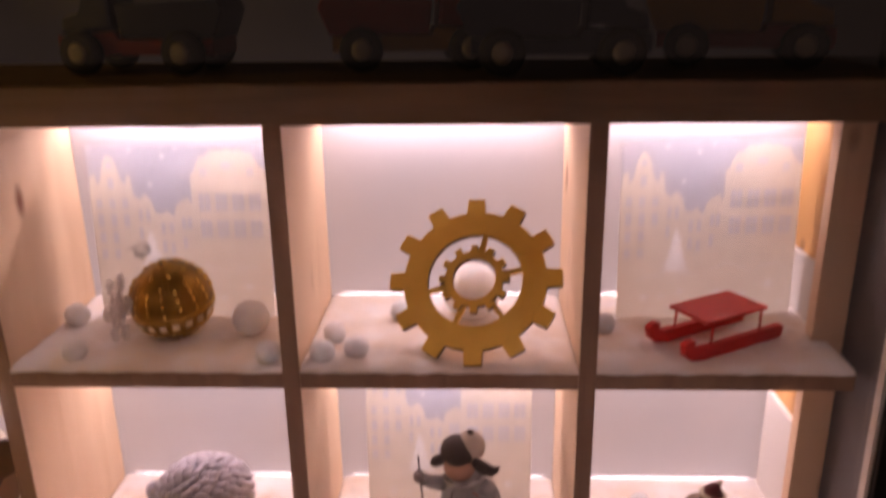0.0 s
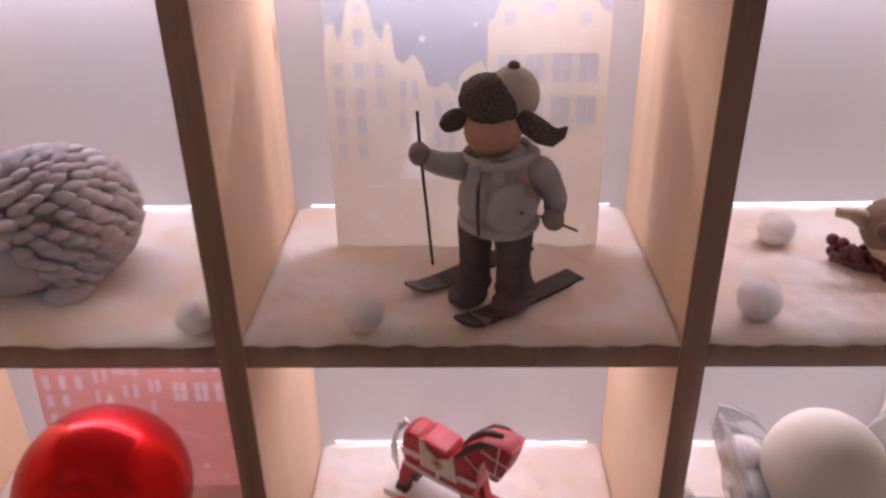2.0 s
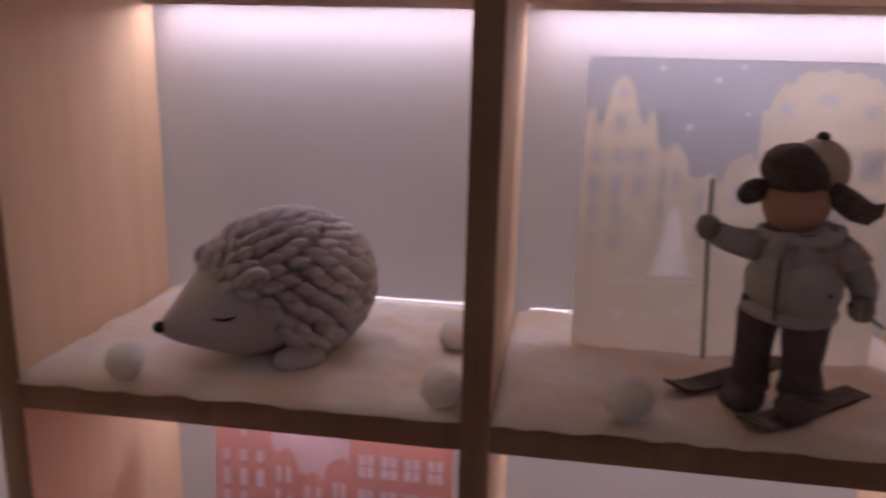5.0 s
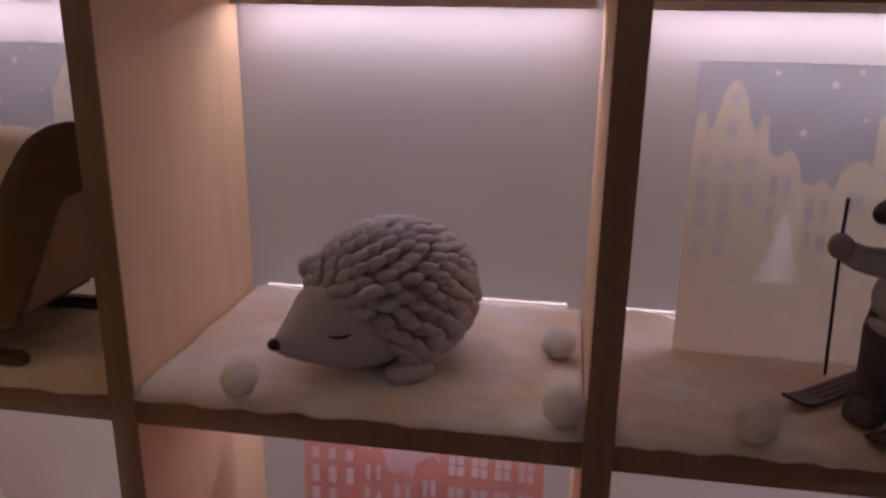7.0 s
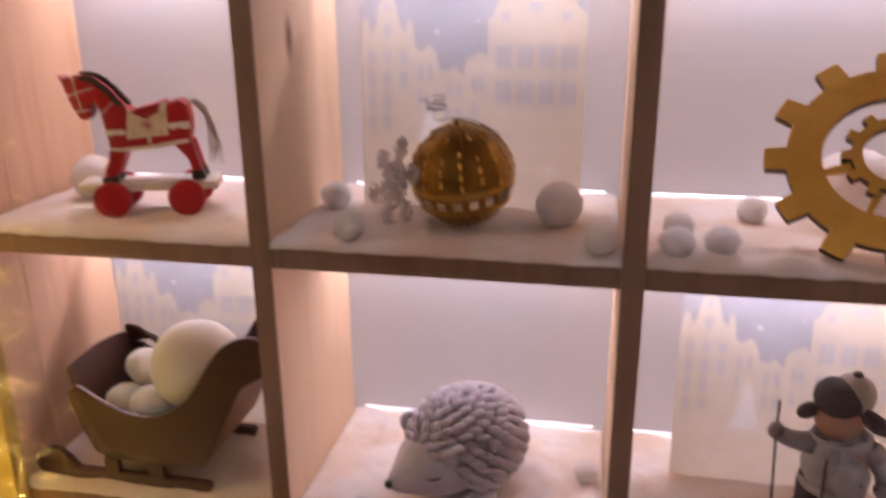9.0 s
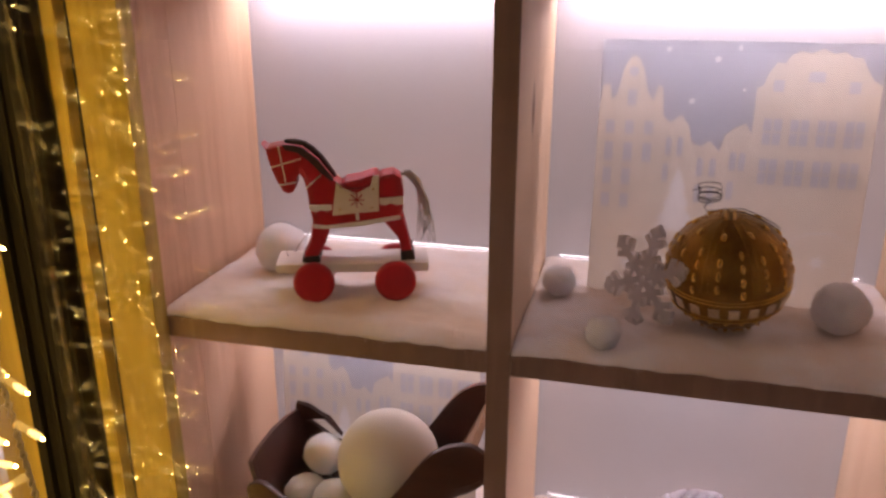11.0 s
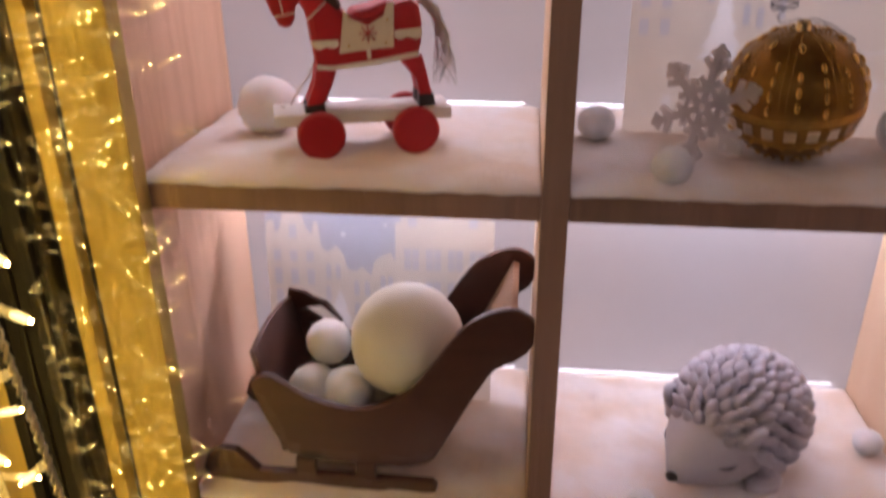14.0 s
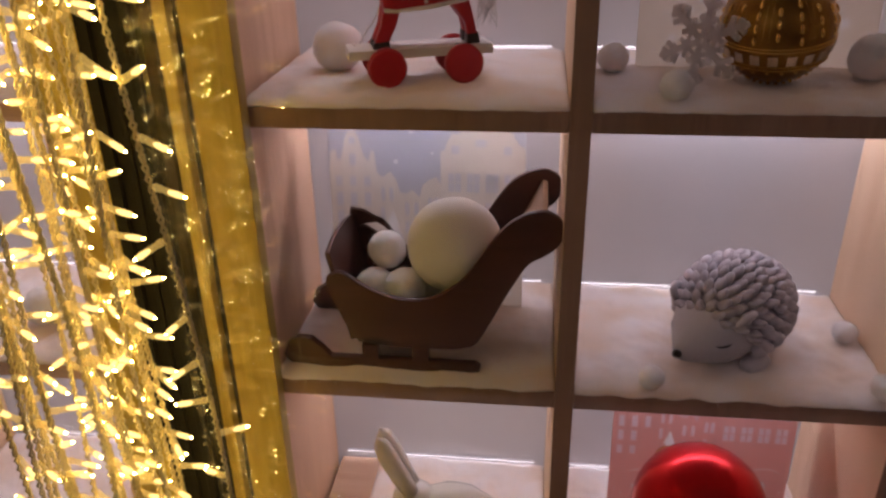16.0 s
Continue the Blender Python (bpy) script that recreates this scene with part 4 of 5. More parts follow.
# ---- hedgehog ----
def hedgehog(m):
    s = Shape(STONE, STONE_FACE, DARK_DOT)
    A, Bx, C = 0.057, 0.050, 0.051
    cz = 0.0505
    s.ball((-0.006, 0, cz), (A * 0.93, Bx * 0.93, C * 0.93), 0, None, 3)
    # head: a smooth cone to the nose at -x
    pts, rad = [(-0.010, 0, 0.044), (-0.030, 0, 0.0425), (-0.048, 0, 0.0405), (-0.063, 0, 0.0375), (-0.076, 0, 0.0350), (-0.086, 0, 0.0340), (-0.0905, 0, 0.0340)], [0.038, 0.0395, 0.0355, 0.0275, 0.0170, 0.0092, 0.0050]
    s.tube(pts, rad, 1, 24)
    s.ball((-0.0920, 0, 0.0350), (0.0044, 0.0052, 0.0044), 2, None, 2)
    for y in (-1, 1):
        s.tube([(-0.0685, y * 0.0228, 0.0430), (-0.0645, y * 0.0262, 0.0418), (-0.0600, y * 0.0290, 0.0422), (-0.0560, y * 0.0308, 0.0440)], [0.0004, 0.0011, 0.0011, 0.0004], 2, 8)
        s.tube([(-0.046 + 0.0075 * math.cos(a), y * (0.034 + 0.0055 * math.sin(a)), 0.0655 + 0.0085 * math.sin(a)) for a in (-0.5 + 0.5 * k for k in range(9))], [0.0022, 0.0034, 0.0038, 0.0040, 0.0040, 0.0040, 0.0038, 0.0034, 0.0022], 1, 8)
        s.ball((-0.044, y * 0.033, 0.0645), (0.0055, 0.0050, 0.0075), 1, pose(0, 0, 0, y * 35, -15, 0), 2)
        s.ball((-0.018, y * 0.036, 0.0075), (0.017, 0.011, 0.0085), 1, pose(0, 0, 0, 0, 0, y * 14), 2, rough=0.05)
    # rows of overlapping petal scales, tips pointing away from the face
    rnd = random.Random(8)
    count = 340
    for k in range(count):
        up_down = 1 - 2 * (k + 0.5) / count
        ring, ph = math.sqrt(1 - up_down * up_down), k * 2.399963 + rnd.uniform(-0.06, 0.06)
        d = Vector((ring * math.cos(ph), ring * math.sin(ph), up_down))
        if d.z < -0.85 or d.x < -0.16 - (d.z + 0.8) * 0.74:
            continue
        p = Vector((-0.006 + d.x * A, d.y * Bx, cz + d.z * C))
        if p.z < 0.006:
            continue
        nrm = Vector((d.x / A, d.y / Bx, d.z / C)).normalized()
        back = Vector((1, 0, 0))
        along = (back - nrm * back.dot(nrm))
        along = along.normalized() if along.length > 0.15 else Vector((0, -nrm.z, nrm.y)).normalized()
        # droop: tips hang a little down the sides
        along = (along + Vector((0, 0, -0.30 * (1 - abs(nrm.z)) + rnd.uniform(-0.12, 0.12)))).normalized()
        along = (along - nrm * along.dot(nrm)).normalized()
        tip = (along + nrm * rnd.uniform(0.26, 0.42)).normalized()
        side = nrm.cross(tip).normalized()
        up = tip.cross(side)
        rot = Matrix((tip, side, up)).transposed().to_4x4()
        k2 = rnd.uniform(0.88, 1.12)
        petal = s.ball(p + nrm * 0.0010, (0.0080 * k2, 0.0050 * k2, 0.0038), 0, rot, 2)
        mid_p, inv = p + nrm * 0.0010, rot.to_3x3().transposed()
        for v in petal:
            q = inv @ (v.co - mid_p)
            narrow = 1.0 - 0.32 * max(0.0, q.x / 0.0076)
            v.co = mid_p + rot.to_3x3() @ Vector((q.x, q.y * narrow, q.z * (1.0 - 0.15 * max(0.0, q.x / 0.0076))))
    ob = s.link("hedgehog_figure")
    ob.matrix_basis = m
    return tagged(ob, "grey stoneware hedgehog figure with petal scales sitting on snow", "hedgehog figure")


hedgehog(ground(-0.3235, 0.878, SNOW_Z[1] - 0.003, 47) @ Matrix.Diagonal((1.09, 1.04, 1.0, 1)))


# ---- figure on skis: one plain mesh ----
def ski_figure():
    s = Shape(JACKET, TROUSER, FUR, CAP_CREAM, SKIN_CLAY, SKI_DARK, WIRE, MITT)

    def lump(c, radii, mi, m=None, level=4, coarse=0.05, fine=0.0, freq=120.0):
        """Hand-modelled clay: a ball with dents and, where asked, a fine nap."""
        verts = s.ball(c, radii, mi, m, level)
        c = Vector(c)
        for v in verts:
            d = v.co - c
            k = coarse * noise.noise(v.co * freq) + 0.5 * coarse * noise.noise(v.co * freq * 2.6)
            if fine:
                k += fine * noise.noise(v.co * 900)
            v.co = c + d * (1 + k)
        return verts

    # legs in thick creased trousers over heavy boots
    for x, y, wide in ((-0.0130, 0.006, 0.0118), (0.0140, -0.004, 0.0128)):
        legs = s.tube([(x * 1.12, y, 0.010 + 0.0), (x * 1.12, y, 0.016), (x * 1.05, y, 0.024), (x, y + 0.001, 0.034), (x * 0.98, y + 0.001, 0.046), (x * 0.92, y, 0.062), (x * 0.7, y, 0.080)], [wide * 0.80, wide * 0.92, wide * 1.02, wide * 0.94, wide, wide * 1.12, wide * 1.15], 1, 24)
        for v in legs:
            v.co.x += 0.0016 * noise.noise(v.co * 130)
            v.co.y += 0.0016 * noise.noise(v.co * 130 + Vector((5, 0, 0)))
        lump((x * 1.15 - 0.003, y - 0.006, 0.0115), (0.0128, 0.0172, 0.0092), 1, pose(0, 0, 0, 0, 0, -40), 4, 0.09)
        s.tube([(x * 1.12 + wide * 1.02 * math.cos(a), y + wide * 1.02 * math.sin(a), 0.0185 + 0.0012 * math.sin(3 * a)) for a in (2 * math.pi * k / 20 for k in range(21))], 0.0021, 1, 6, False)
    # padded jacket: belly, chest, hem roll, front pocket, zip and collar
    lump((0.0030, 0, 0.0850), (0.0284, 0.0248, 0.0225), 0, None, 4, 0.05)
    lump((0.0035, 0, 0.1020), (0.0250, 0.0222, 0.0215), 0, None, 4, 0.05)
    s.tube([(0.0030 + 0.0248 * math.cos(a), 0.0220 * math.sin(a), 0.0678 + 0.0012 * math.sin(2 * a + 1)) for a in (2 * math.pi * k / 28 for k in range(29))], 0.0040, 0, 8, False)
    lump((0.0100, -0.0160, 0.0850), (0.0182, 0.0122, 0.0200), 0, pose(0, 0, 0, 0, 6, 12), 4, 0.03)
    s.tube([(-0.0105, -0.0195, 0.1120), (-0.0120, -0.0235, 0.0990), (-0.0125, -0.0255, 0.0860), (-0.0115, -0.0240, 0.0680)], [0.0010, 0.0013, 0.0013, 0.0010], 1, 6)
    s.tube([(0.0035 + 0.0215 * math.cos(a), -0.003 + 0.0192 * math.sin(a), 0.1160 + 0.0018 * math.sin(a + 0.6)) for a in (2 * math.pi * k / 28 for k in range(29))], [0.0038 + 0.0010 * math.sin(5 * k) for k in range(29)], 0, 8, False)
    for x0, z0, x1, z1 in ((-0.015, 0.1165, -0.017, 0.1040), (0.000, 0.1150, 0.0005, 0.1030)):
        s.prism([(x0 - 0.004, z0), (x0 + 0.004, z0), (x1 + 0.0045, z1), (x1 - 0.0045, z1)], 0.0026, Matrix.Translation((0.001, -0.0232, 0)), 0, 0.0007)
    # shoulder cape with a sharp point, patches on the chest
    lump((0.0290, -0.006, 0.1050), (0.0140, 0.0125, 0.0095), 0, pose(0, 0, 0, 0, 22, 0), 3, 0.08)
    s.tube([(0.0260, -0.008, 0.1080), (0.0350, -0.009, 0.1050), (0.0430, -0.010, 0.1035)], [0.0090, 0.0062, 0.0012], 0, 12)
    for x, z, turn in ((0.0165, 0.1075, 30), (0.0215, 0.0985, 62), (0.0105, 0.0905, 20)):
        s.prism([(-0.0042, -0.0012), (0.0042, -0.0012), (0.0042, 0.0012), (-0.0042, 0.0012)], 0.0022, Matrix.Translation((x, -0.0235, z)) @ pose(0, 0, 0, 0, turn, 0), 4, 0.0004)
    s.ball((0.0165, -0.0285, 0.0855), (0.0013, 0.0009, 0.0013), 6, None, 1)
    # sleeves and mitts
    s.tube([(-0.0190, 0.0, 0.1060), (-0.0290, -0.002, 0.1075), (-0.0380, -0.003, 0.1095), (-0.0455, -0.003, 0.1125)], [0.0100, 0.0086, 0.0078, 0.0072], 0, 16)
    lump((-0.0505, -0.003, 0.1160), (0.0072, 0.0074, 0.0078), 7, None, 3, 0.08)
    s.tube([(0.0300, -0.003, 0.1020), (0.0375, -0.006, 0.0930), (0.0405, -0.010, 0.0870), (0.0395, -0.014, 0.0810)], [0.0100, 0.0092, 0.0082, 0.0074], 0, 16)
    lump((0.0385, -0.0165, 0.0760), (0.0076, 0.0076, 0.0080), 7, None, 3, 0.08)
    # plain head under a furry cap with two side flaps
    s.ball((-0.0020, -0.0040, 0.1325), (0.0192, 0.0190, 0.0176), 4, None, 4)
    lump((0.0105, 0.0060, 0.1515), (0.0178, 0.0195, 0.0180), 3, pose(0, 0, 0, 0, 18, 0), 4, 0.03)
    lump((-0.0042, -0.0030, 0.1510), (0.0200, 0.0200, 0.0142), 2, pose(0, 0, 0, 20, 10, 0), 5, 0.03, 0.07)
    s.ball((0.0110, 0.0050, 0.1700), (0.0042, 0.0042, 0.0032), 2, None, 2)
    lump((-0.0275, -0.0045, 0.1385), (0.0098, 0.0050, 0.0072), 2, pose(0, 0, 0, 0, -22, 10), 4, 0.04, 0.06)
    flap = s.tube([(0.0140, -0.0085, 0.1420), (0.0215, -0.0110, 0.1375), (0.0290, -0.0125, 0.1325), (0.0360, -0.0130, 0.1300), (0.0415, -0.0120, 0.1320), (0.0450, -0.0110, 0.1360)], [0.0062, 0.0076, 0.0078, 0.0068, 0.0040, 0.0010], 2, 16)
    for v in flap:
        v.co.y = -0.0115 + (v.co.y + 0.0115) * 0.6
    s.tube([(-0.0200, -0.0085, 0.1195), (-0.0050, -0.0225, 0.1165), (0.0120, -0.0190, 0.1175)], 0.0012, 2, 6)
    # skis, parallel, tips turned up
    for (x0, y0), L in (((-0.0260, -0.036), 0.118), ((-0.0630, 0.010), 0.122)):
        d = Vector((0.775, 0.632, 0))
        w = Vector((-0.632, 0.775, 0)) * 0.0090
        rows = []
        for k, (u, z) in enumerate(((0.0, 0.0105), (0.006, 0.0070), (0.014, 0.0040), (0.028, 0.0028), (0.07, 0.0028), (L, 0.0028))):
            c = Vector((x0, y0, z)) + d * u
            wk = w * (0.45 if k == 0 else 0.9 if k == 1 else 1.0)
            rows.append([s.bm.verts.new(c + o) for o in (wk, -wk, -wk + Vector((0, 0, 0.0026)), wk + Vector((0, 0, 0.0026)))])
        for a, b in zip(rows, rows[1:]):
            for q in range(4):
                s.bm.faces.new((a[q], a[(q + 1) % 4], b[(q + 1) % 4], b[q])).material_index = 5
        for r in (rows[0][::-1], rows[-1]):
            s.bm.faces.new(r).material_index = 5
        for e in (-0.55, 0.0, 0.55):
            s.tube([Vector((x0, y0, 0.0056)) + d * u + w * e for u in (0.030, 0.060, L - 0.004)], 0.0006, 1, 4)
    # a worn pale patch on the front ski
    s.prism([(-0.011, -0.003), (0.010, -0.004), (0.012, 0.003), (-0.008, 0.004)], 0.0006, Matrix.Translation((-0.0125, -0.0240, 0.0060)) @ pose(0, 0, 0, 90, 0, 0) @ pose(0, 0, 0, 0, -39, 0), 7)
    # poles
    s.tube([(-0.0512, -0.004, 0.1445), (-0.0500, -0.001, 0.1150), (-0.0465, 0.003, 0.0700), (-0.0437, 0.006, 0.0310)], 0.0011, 6, 8)
    s.tube([(0.0290, -0.0210, 0.0800), (0.0400, -0.0165, 0.0740), (0.0570, -0.0060, 0.0620)], 0.0009, 6, 6)
    ob = s.link("ski_figure")
    ob.matrix_basis = Matrix.Translation((-0.0020, 0.830, SNOW_Z[1] - 0.003)) @ Matrix.Diagonal((0.97, 1.0, 1.01, 1))
    return tagged(ob, "glazed clay winter doll on skis with one pole standing on snow", "doll")


ski_figure()


# ---- robin on a twig: one mesh ----
def robin():
    s = Shape(BROWN_FEATHER, ROBIN_RED, ROBIN_BELLY, BERRY, ROBIN_BELLY, BERRY, DARK_DOT)
    s.ball((0.0, 0, 0.041), (0.0275, 0.0235, 0.0240), 0, pose(0, 0, 0, 0, 34, 0), 3)
    s.ball((0.0125, -0.003, 0.0405), (0.0195, 0.0225, 0.0225), 1, None, 3)
    s.ball((0.003, -0.003, 0.0285), (0.0215, 0.0205, 0.0155), 2, None, 3)
    s.ball((0.013, 0, 0.0600), (0.0160, 0.0155, 0.0150), 0, None, 3)
    s.ball((0.018, -0.003, 0.0555), (0.0140, 0.0150, 0.0140), 1, None, 3)
    s.ball((-0.004, -0.0185, 0.042), (0.0205, 0.0065, 0.0120), 0, pose(0, 0, 0, 0, 24, 0), 3)
    s.tube([(-0.020, 0, 0.046), (-0.034, 0, 0.0525), (-0.046, 0, 0.0535)], [0.0085, 0.0055, 0.0042], 2, 10)
    s.tube([(0.030, -0.006, 0.060), (0.037, -0.008, 0.059)], [0.0024, 0.0004], 6, 8)
    ringp = [(0.012 + 0.0148 * math.cos(a), 0.0148 * math.sin(a), 0.0695 - 0.10 * 0.0148 * math.cos(a)) for a in (2 * math.pi * k / 24 for k in range(25))]
    s.tube(ringp, [0.0030 + 0.0006 * math.sin(7 * k) for k in range(25)], 4, 8, False)
    s.tube([(0.012, 0, 0.069), (0.0125, 0, 0.0760), (0.015, 0, 0.0820), (0.018, 0, 0.0865)], [0.0140, 0.0122, 0.0080, 0.0030], 3, 18)
    s.ball((0.0185, 0, 0.0885), 0.0036, 4, None, 2, rough=0.1)
    for x in (-0.002, 0.013):
        s.tube([(x, -0.006, 0.020), (x + 0.002, -0.008, 0.012)], 0.0022, 6, 6)
    # twig with berries
    s.tube([(-0.040, 0.010, 0.010), (-0.020, 0.004, 0.007), (0.005, -0.004, 0.010), (0.022, -0.012, 0.007), (0.042, -0.024, 0.004)], [0.0040, 0.0062, 0.0068, 0.0052, 0.0036], 5, 10)
    s.tube([(0.012, -0.004, 0.012), (0.020, -0.012, 0.006), (0.030, -0.016, 0.003)], [0.004, 0.004, 0.002], 5, 8)
    rnd = random.Random(3)
    for k in range(58):
        u = rnd.random() ** 1.3
        s.ball((-0.036 + 0.062 * u, 0.012 - 0.032 * u + rnd.uniform(-0.010, 0.010), 0.008 + rnd.uniform(-0.003, 0.012) * (1.1 - 0.5 * u)), rnd.uniform(0.0030, 0.0056), 5, None, 2)
    s.ball((-0.006, -0.010, 0.013), (0.0060, 0.0045, 0.0045), 4, None, 2, rough=0.1)
    s.ball((0.017, -0.020, 0.006), (0.0045, 0.0045, 0.0040), 4, None, 2, rough=0.1)
    s.tube([(0.018, -0.011, 0.012), (0.026, -0.017, 0.010), (0.034, -0.022, 0.0075)], [0.002, 0.0035, 0.0015], 4, 8)
    ob = s.link("robin_figure")
    ob.matrix_basis = ground(0.293, 0.872, SNOW_Z[1] - 0.002, -6) @ Matrix.Scale(0.93, 4)
    return tagged(ob, "glazed robin figure with red bobble cap perched on berries", "robin figure")


robin()


# ---- sleighs ----
SIDE = ((568, 490), (592, 548), (622, 612), (838, 615), (872, 556), (905, 497), (935, 452), (962, 440), (984, 424), (998, 400), (988, 376), (962, 364), (930, 370), (900, 386), (876, 412), (852, 446), (818, 488), (775, 516), (735, 526), (690, 521), (645, 505), (600, 476))


def rounded(line, times):
    """A closed outline with its corners cut softer."""
    for _ in range(times):
        line = [q for a, b in zip(line, (*line[1:], line[0])) for q in ((a[0] * 0.82 + b[0] * 0.18, a[1] * 0.82 + b[1] * 0.18), (a[0] * 0.18 + b[0] * 0.82, a[1] * 0.18 + b[1] * 0.82))]
    return line


def sleigh(m, label, mat, pale, flip=1, width=0.098):
    t = thing("wooden_sleigh", label, "sleigh", m, "sleighs")

    def P(pts):
        return [(flip * (-0.720 + (a - 580) * 0.000527 + 0.64), 0.1480 - (b - 410) * 0.00060) for a, b in pts]

    for y in (-width / 2, width / 2):
        s = Shape(mat)
        s.prism(P(rounded(SIDE, 2)), 0.0065, Matrix.Translation((0, y, 0)), 0, 0.0012)
        s.link("side_panel", t)
        s = Shape(mat)
        run = [(-0.133, 0.012), (-0.128, 0.026), (-0.118, 0.033), (-0.104, 0.032), (-0.093, 0.022), (-0.085, 0.0125), (0.060, 0.0115), (0.064, 0.0075), (0.062, 0.0), (-0.118, 0.0), (-0.128, 0.004)]
        s.prism([(flip * a, b) for a, b in run], 0.008, Matrix.Translation((0, y, 0)), 0, 0.001)
        s.link("runner", t)
        for x in (-0.045, 0.005):
            s = Shape(mat)
            s.box((flip * x - 0.008, y - 0.004, 0.0105), (flip * x + 0.008, y + 0.004, 0.0275), 0, 0.0006)
            s.link("strut", t)
    w = width / 2 - 0.0035
    s = Shape(mat)
    s.box((min(flip * -0.058, flip * 0.048), -w, 0.0265), (max(flip * -0.058, flip * 0.048), w, 0.0325), 0)
    s.link("floor_board", t)
    # dash board in front, taller than the sides, with a peaked top
    pts = [(-w, 0), (w, 0), (w, 0.092), (w * 0.55, 0.097), (0, 0.100), (-w * 0.55, 0.099), (-w, 0.096)]
    s = Shape(mat)
    (x0, z0), (x1, z1) = P([(612, 608)])[0], P([(566, 408)])[0]
    tilt = math.degrees(math.atan2(x1 - x0, z1 - z0))
    s.prism(pts, 0.005, Matrix.Translation((x0, 0, z0)) @ pose(0, 0, 0, 0, tilt, 0) @ pose(0, 0, 0, 0, 0, 90), 0, 0.0008)
    s.link("dash_board", t)
    s = Shape(mat)
    s.prism(P([(568, 490), (600, 476), (640, 470), (668, 500), (655, 486), (628, 464), (602, 450), (576, 446)]), 0.0062, Matrix.Translation((0, width / 2, 0)), 0, 0.001)
    s.link("dash_cheek", t)
    # seat back between the scrolls
    (xa, za), (xb, zb) = P([(850, 590)])[0], P([(962, 384)])[0]
    L = math.hypot(xb - xa, zb - za)
    tilt = math.degrees(math.atan2(xb - xa, zb - za))
    s = Shape(pale)
    s.box((-0.003, -w, 0.0), (0.003, w, L), 0, 0.001, Matrix.Translation((xa, 0, za)) @ pose(0, 0, 0, 0, tilt, 0))
    s.link("seat_back", t)
    return t


sleigh(Matrix.Translation((-0.640, 0.8625, SNOW_Z[1] - 0.003)), "dark brown wooden sleigh filled with snowballs standing on snow", SLEIGH_WOOD, SLEIGH_PALE, 1, 0.108)
cotton_ball(-0.606, 0.858, 1, 0.0465, 1.0, FELT, "large pale felt ball lying in the wooden sleigh", 0.9060)
for x, y, z, r in ((-0.676, 0.873, 0.891, 0.0195), (-0.684, 0.845, 0.862, 0.0205), (-0.653, 0.838, 0.866, 0.0205), (-0.640, 0.880, 0.850, 0.0205), (-0.600, 0.835, 0.847, 0.019), (-0.592, 0.880, 0.847, 0.019), (-0.655, 0.858, 0.842, 0.018)):
    cotton_ball(x, y, 1, r, 1.0, COTTON, "white cotton wool snowball lying in the wooden sleigh", z)

# low compartment: a second sleigh with tin-coloured ends and a large ball
sleigh(ground(0.282, 0.850, SNOW_Z[2] - 0.003, -3), "clear acrylic sleigh with pale seat back holding a large ball", SLEIGH_CLEAR, SLEIGH_SEAT, 1, 0.105)
cotton_ball(0.280, 0.858, 2, 0.050, 1.0, FELT, "large pale felt ball lying in the clear sleigh", 0.612)
for x, y, z in ((0.225, 0.862, 0.585), (0.222, 0.885, 0.602), (0.320, 0.87, 0.568), (0.25, 0.835, 0.562), (0.29, 0.885, 0.562), (0.31, 0.83, 0.562)):
    cotton_ball(x, y, 2, 0.018, 1.0, COTTON, "white cotton wool snowball lying in the clear sleigh", z)


# ---- red bauble ----
def red_bauble(x, y, z, r):
    t = thing("red_bauble", "large satin red glass bauble lying on snow", "bauble", Matrix.Translation((x, y, z + r)) @ pose(0, 0, 0, -75, 0, 25))
    s = Shape(SATIN_RED)
    s.ball((0, 0, 0), r, level=5)
    s.link("globe", t)
    s = Shape(CAP_METAL)
    s.lathe([(0.012, r * 0.965), (0.012, r * 1.05), (0.0105, r * 1.08), (0.003, r * 1.09)], None, 0, 24)
    s.link("cap", t, "gold cap")


red_bauble(-0.335, 0.857, SNOW_Z[2] - 0.003, 0.0735)


# ---- white ceramic rabbit: one mesh ----
def rabbit():
    s = Shape(CERAMIC)
    s.ball((0.020, 0, 0.040), (0.052, 0.034, 0.040), 0, None, 4, rough=0.06)
    s.ball((-0.026, 0, 0.060), (0.026, 0.023, 0.024), 0, None, 3, rough=0.03)
    for y in (-0.008, 0.008):
        s.tube([(-0.026, y * 0.8, 0.072), (-0.040, y, 0.100), (-0.053, y * 1.1, 0.128), (-0.060, y * 1.1, 0.146), (-0.063, y, 0.153)], [0.0095, 0.0105, 0.0115, 0.0090, 0.0025], 0, 12)
    s.ball((0.066, 0, 0.045), 0.014, 0, None, 3, rough=0.1)
    for y in (-0.022, 0.022):
        s.ball((-0.020, y, 0.012), (0.020, 0.011, 0.012), 0, None, 2)
        s.ball((0.040, y, 0.014), (0.026, 0.014, 0.014), 0, None, 2)
    ob = s.link("rabbit_figure")
    ob.matrix_basis = ground(-0.630, 0.855, SNOW_Z[2] - 0.003, 0)
    return tagged(ob, "white glazed ceramic rabbit figure with upright ears", "rabbit figure")


rabbit()


# ---- window frame round the display ----
def setting(name, label, boxes, mat, bevel=0.001):
    s = Shape(mat)
    for lo, hi in boxes:
        s.box(lo, hi, 0, bevel)
    return tagged(s.link(name), label, "", "", "structure")


